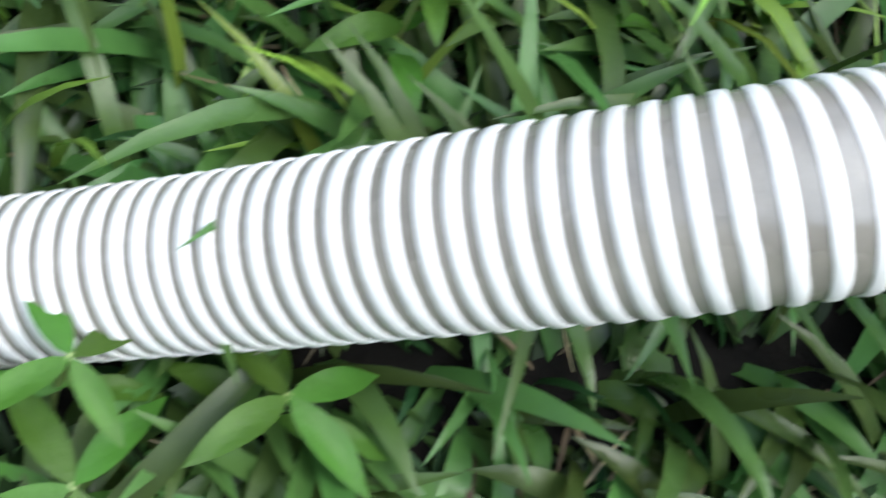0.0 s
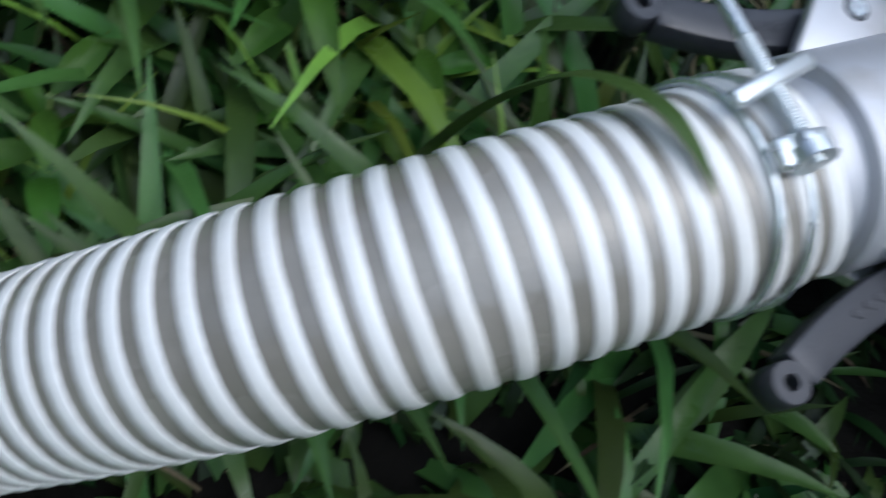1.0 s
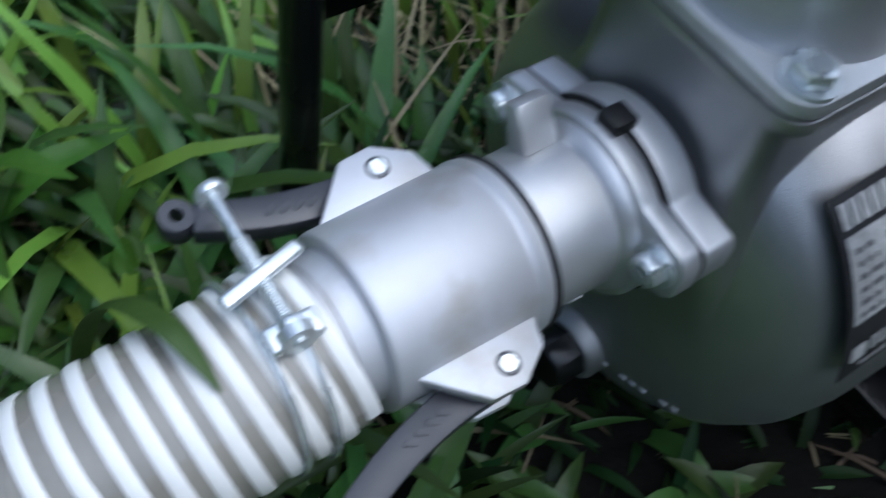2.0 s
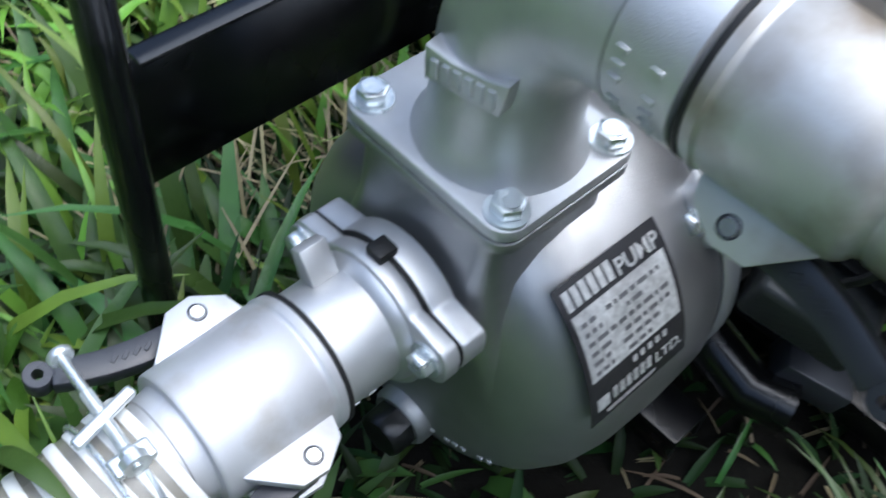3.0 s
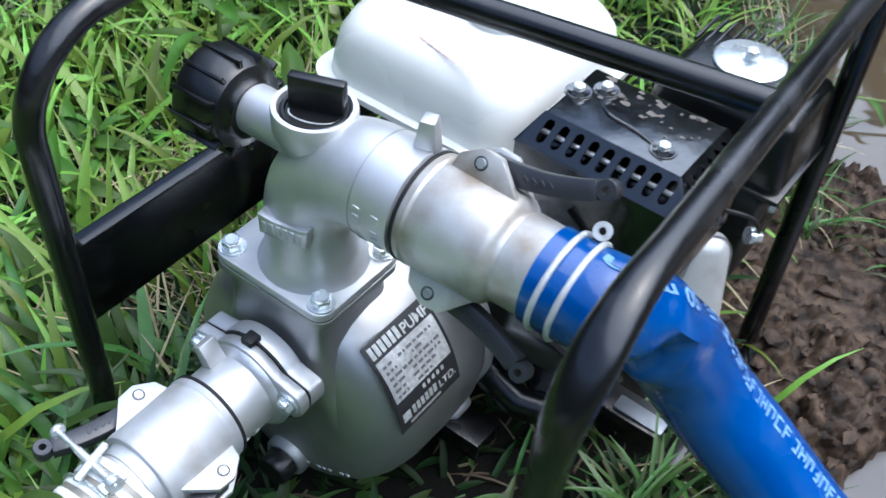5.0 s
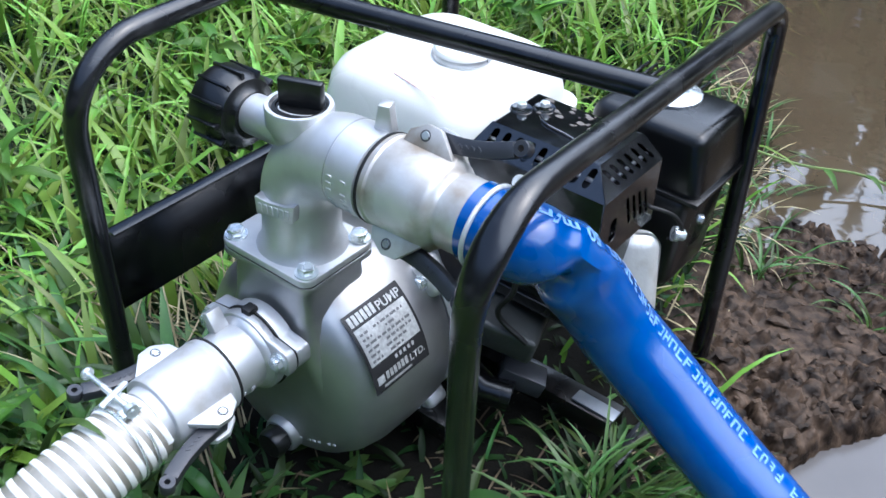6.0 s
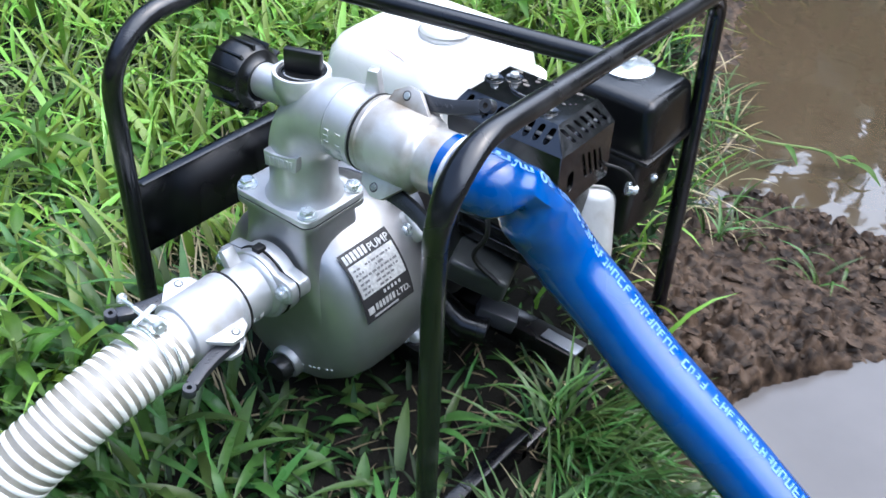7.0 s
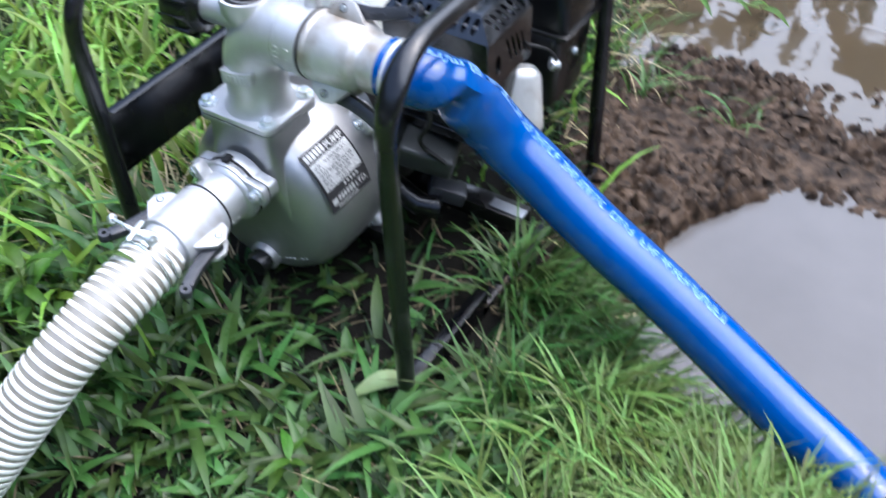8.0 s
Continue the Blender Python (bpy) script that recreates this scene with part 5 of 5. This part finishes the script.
# ---- mud clods ----
def make_clods():
    base = bmesh.new()
    bmesh.ops.create_icosphere(base, subdivisions=1, radius=1)
    co = [v.co.copy() for v in base.verts]
    tri = [tuple(v.index for v in fc.verts) for fc in base.faces]
    base.free()
    r = random.Random(12)
    verts, faces = [], []
    n = 0
    while n < 2400:
        x, y = r.uniform(0.10, 1.4), r.uniform(-0.05, 1.0)
        if r.random() > mud_at(x, y) or pond_at(x, y) > -0.02 or puddle_at(x, y) > -0.012:
            continue
        n += 1
        size = 0.0025 + 0.009 * r.random() ** 3
        z = ground_height(x, y)
        k = len(verts)
        turn = Euler((r.uniform(0, 6), r.uniform(0, 6), r.uniform(0, 6))).to_matrix()
        sx, sy, sz = r.uniform(0.7, 1.9), r.uniform(0.7, 1.9), r.uniform(0.3, 0.5)
        for c in co:
            q = turn @ (c * r.uniform(0.5, 1.3))
            verts.append((x + q.x * size * sx, y + q.y * size * sy, z + q.z * size * sz))
        faces += [(a + k, b + k, d + k) for a, b, d in tri]
    me = bpy.data.meshes.new("mud_clods")
    me.from_pydata(verts, [], faces)
    me.materials.append(MUD)
    tagged(new("mud_clods", me), "wet brown crumbs and clods of trodden mud", "mud", kind="stuff")


make_clods()


# ---- broad-leaved weeds ----
def leaf_mesh(name, length, width, curl, fold):
    bm = bmesh.new()
    rows = []
    n = 8
    for k in range(n + 1):
        t = k / n
        w = width * (math.sin(math.pi * min(1, t * 1.02)) ** 0.75 * (1 - 0.35 * t)) + 0.0006
        z = curl * (t - t * t * 1.6) * length
        rows.append([bm.verts.new((length * t, s * w * 0.5, z + fold * abs(s) * w * 0.5 - 0.001 * math.sin(9 * t) * abs(s))) for s in (-1, -0.5, 0, 0.5, 1)])
    for p, q in zip(rows, rows[1:]):
        for i in range(4):
            bm.faces.new((p[i], p[i + 1], q[i + 1], q[i]))
    me = bpy.data.meshes.new(name)
    for fc in bm.faces:
        fc.smooth = True
    bm.to_mesh(me)
    bm.free()
    me.materials.append(LEAF)
    return me


LEAVES = [leaf_mesh("leaf", 0.052, 0.017, 0.35, 0.25), leaf_mesh("leaf", 0.040, 0.014, 0.2, 0.4), leaf_mesh("leaf", 0.062, 0.015, 0.45, 0.3)]


def make_weed(tall, count, seed, spread):
    r = random.Random(seed)
    w = thing("weed", "leafy green broad-leaved weed standing in the grass", "weed", "broad-leaved weeds")
    top = Vector((r.uniform(-0.015, 0.015), r.uniform(-0.015, 0.015), tall))
    part("stem", tube(spline([(0, 0, -0.02), (top.x * 0.3, top.y * 0.3, tall * 0.5), top], 4), 0.0016, 6), STEM, w)
    for k in range(count):
        t = 0.35 + 0.65 * (k + 1) / count
        lf = new("leaf", r.choice(LEAVES))
        lf.parent = w
        a = k * 137.5 + r.uniform(-20, 20)
        lf.matrix_local = Matrix.Translation(Vector((top.x * t * t, top.y * t * t, tall * t))) @ pose(0, 0, 0, r.uniform(-25, 25), -spread * (1 - 0.3 * t) + r.uniform(-15, 15), a) @ Matrix.Scale(r.uniform(0.75, 1.15), 4)
    return w


WEEDS = [make_weed(0.075, 7, 1, 20), make_weed(0.050, 6, 2, 30), make_weed(0.10, 9, 3, 25)]
BIG_LEAF = leaf_mesh("leaf", 0.050, 0.0165, 0.12, 0.22)


def make_rosette(at, tall, seed, size):
    r = random.Random(seed)
    w = thing("weed", "bright green weed with a whorl of pointed leaves by the hose", "weed", "broad-leaved weeds")
    part("stem", tube(spline([(0, 0, -0.02), (0.004, 0, tall * 0.5), (0.006, 0.004, tall)], 4), 0.0018, 6), STEM, w)
    for k in range(7):
        lf = new("leaf", BIG_LEAF)
        lf.parent = w
        up = tall * (1.0 if k < 4 else 0.6)
        lf.matrix_local = Matrix.Translation((0.006, 0.004, up)) @ pose(0, 0, 0, r.uniform(-12, 12), r.uniform(-6, 16), 90 * k + 20 + r.uniform(-15, 15) + (45 if k > 3 else 0)) @ Matrix.Scale(size * r.uniform(0.85, 1.1), 4)
    w.matrix_basis = pose(at[0], at[1], ground_height(*at), 0, 0, 0)


make_rosette((-0.020, -0.506), 0.068, 5, 0.95)
make_rosette((-0.052, -0.580), 0.080, 6, 0.85)
make_rosette((-0.012, -0.585), 0.055, 8, 1.1)
spots = [ (-0.17, -0.41), (-0.13, -0.30), (-0.22, -0.47), (-0.25, -0.33), (0.03, -0.57), (-0.33, -0.40)]
r_w = random.Random(21)
while len(spots) < 60:
    x, y = r_w.uniform(-0.9, 0.5), r_w.uniform(-0.65, 0.9)
    if grassy(x, y) > 0.9 and room_above(x, y) > 1 and near_hose(x, y)[0] > 0.075 and not (-0.2 < x < 0.36 and -0.2 < y < 0.45):
        if x < -0.15 or r_w.random() < 0.25:
            spots.append((x, y))
for k, (x, y) in enumerate(spots):
    m = pose(x, y, ground_height(x, y), 0, 0, (k * 67) % 360) @ Matrix.Scale(1.0 + 0.45 * ((k * 5) % 4) / 3 if x < -0.2 else 1.0, 4)
    if k < 3:
        WEEDS[k].matrix_basis = m
    else:
        copy_thing(WEEDS[k % 3], m)


def make_sprig():
    w = thing("water_sprig", "thin green sprig with narrow leaves leaning over the pond", "plant")
    z = -0.085
    line = [(0.085, 0.93, -0.06), (0.17, 0.955, z + 0.015), (0.25, 1.0, z + 0.01), (0.31, 1.015, z)]
    part("stem", tube(spline(line, 6), 0.0022, 6), STEM, w)
    for k, (at, turn, size) in enumerate((((0.29, 1.01, z + 0.004), 42, 0.8), ((0.31, 1.015, z + 0.002), -8, 1.05), ((0.20, 0.975, z + 0.012), -35, 0.8), ((0.26, 1.005, z + 0.01), -20, 0.7))):
        lf = new("leaf", LEAVES[2])
        lf.parent = w
        lf.matrix_local = Matrix.Translation(at) @ pose(0, 0, 0, 10, 4, turn) @ Matrix.Scale(size, 4)


make_sprig()
PALE = material("pale_leaf", (0.24, 0.33, 0.14), 0.42, 0.0, 0.2, 40, 0.3, 200, (0.2, 0.22, 0.08), 0.4, 50, translucent=0.2)
for name, at, turn, size, wide in (("fallen_leaf", (0.283, -0.118, 0.0), 228, 0.085, 0.040),):
    me = leaf_mesh(name, size, wide, 0.25, 0.35)
    me.materials[0] = PALE
    lf = tagged(new(name, me), "pale yellow-green broad leaf lying by the frame's foot", "leaf")
    lf.matrix_world = Matrix.Translation((at[0], at[1], ground_height(at[0], at[1]) + 0.022)) @ pose(0, 0, 0, 12, -8, turn)


# ---- trees round the place, beyond the water and the meadow ----
def make_far_trees():
    r = random.Random(33)
    verts, faces = [], []
    for k in range(84):
        a = 2 * math.pi * k / 84 + r.uniform(-0.05, 0.05)
        d = r.uniform(11, 14)
        cx, cy = d * math.cos(a), d * math.sin(a)
        tall = d * r.uniform(0.56, 0.615)
        base = ground_height(cx, cy) - 0.1
        lean = r.uniform(-0.4, 0.4)
        n0 = len(verts)
        for h in range(5):
            t = h / 4
            rad = 0.16 * (1 - 0.75 * t)
            for j in range(6):
                b = math.pi * j / 3
                verts.append((cx + lean * t + rad * math.cos(b), cy + rad * math.sin(b), base + tall * 0.8 * t))
        for h in range(4):
            for j in range(6):
                faces.append((n0 + h * 6 + j, n0 + h * 6 + (j + 1) % 6, n0 + (h + 1) * 6 + (j + 1) % 6, n0 + (h + 1) * 6 + j))
        for q in range(560):
            v = Vector((r.gauss(0, 1), r.gauss(0, 1), r.gauss(0, 1))).normalized() * r.uniform(0.35, 1.0)
            clump = noise.noise(v * 2.2 + Vector((k, 0, 0)))
            if clump < -0.12:
                continue
            p = Vector((cx + lean, cy, base + tall * 0.58)) + Vector((v.x * 1.5, v.y * 1.5, v.z * tall * 0.45))
            turn = Euler((r.uniform(0, 6), r.uniform(0, 6), r.uniform(0, 6))).to_matrix()
            w, l = r.uniform(0.14, 0.28), r.uniform(0.22, 0.44)
            n0 = len(verts)
            for x, y in ((-l, 0), (0, -w), (l, 0), (0, w)):
                verts.append(tuple(p + turn @ Vector((x, y, 0.15 * abs(x)))))
            faces.append((n0, n0 + 1, n0 + 2, n0 + 3))
    me = bpy.data.meshes.new("far_trees")
    me.from_pydata(verts, [], faces)
    me.materials.append(material("far_foliage", (0.030, 0.058, 0.018), 0.6, 0.0, 0.3, 2, 0.0, island=0.4))
    tagged(new("far_trees", me), "distant belt of dark green leafy trees", "trees", kind="stuff")


make_far_trees()
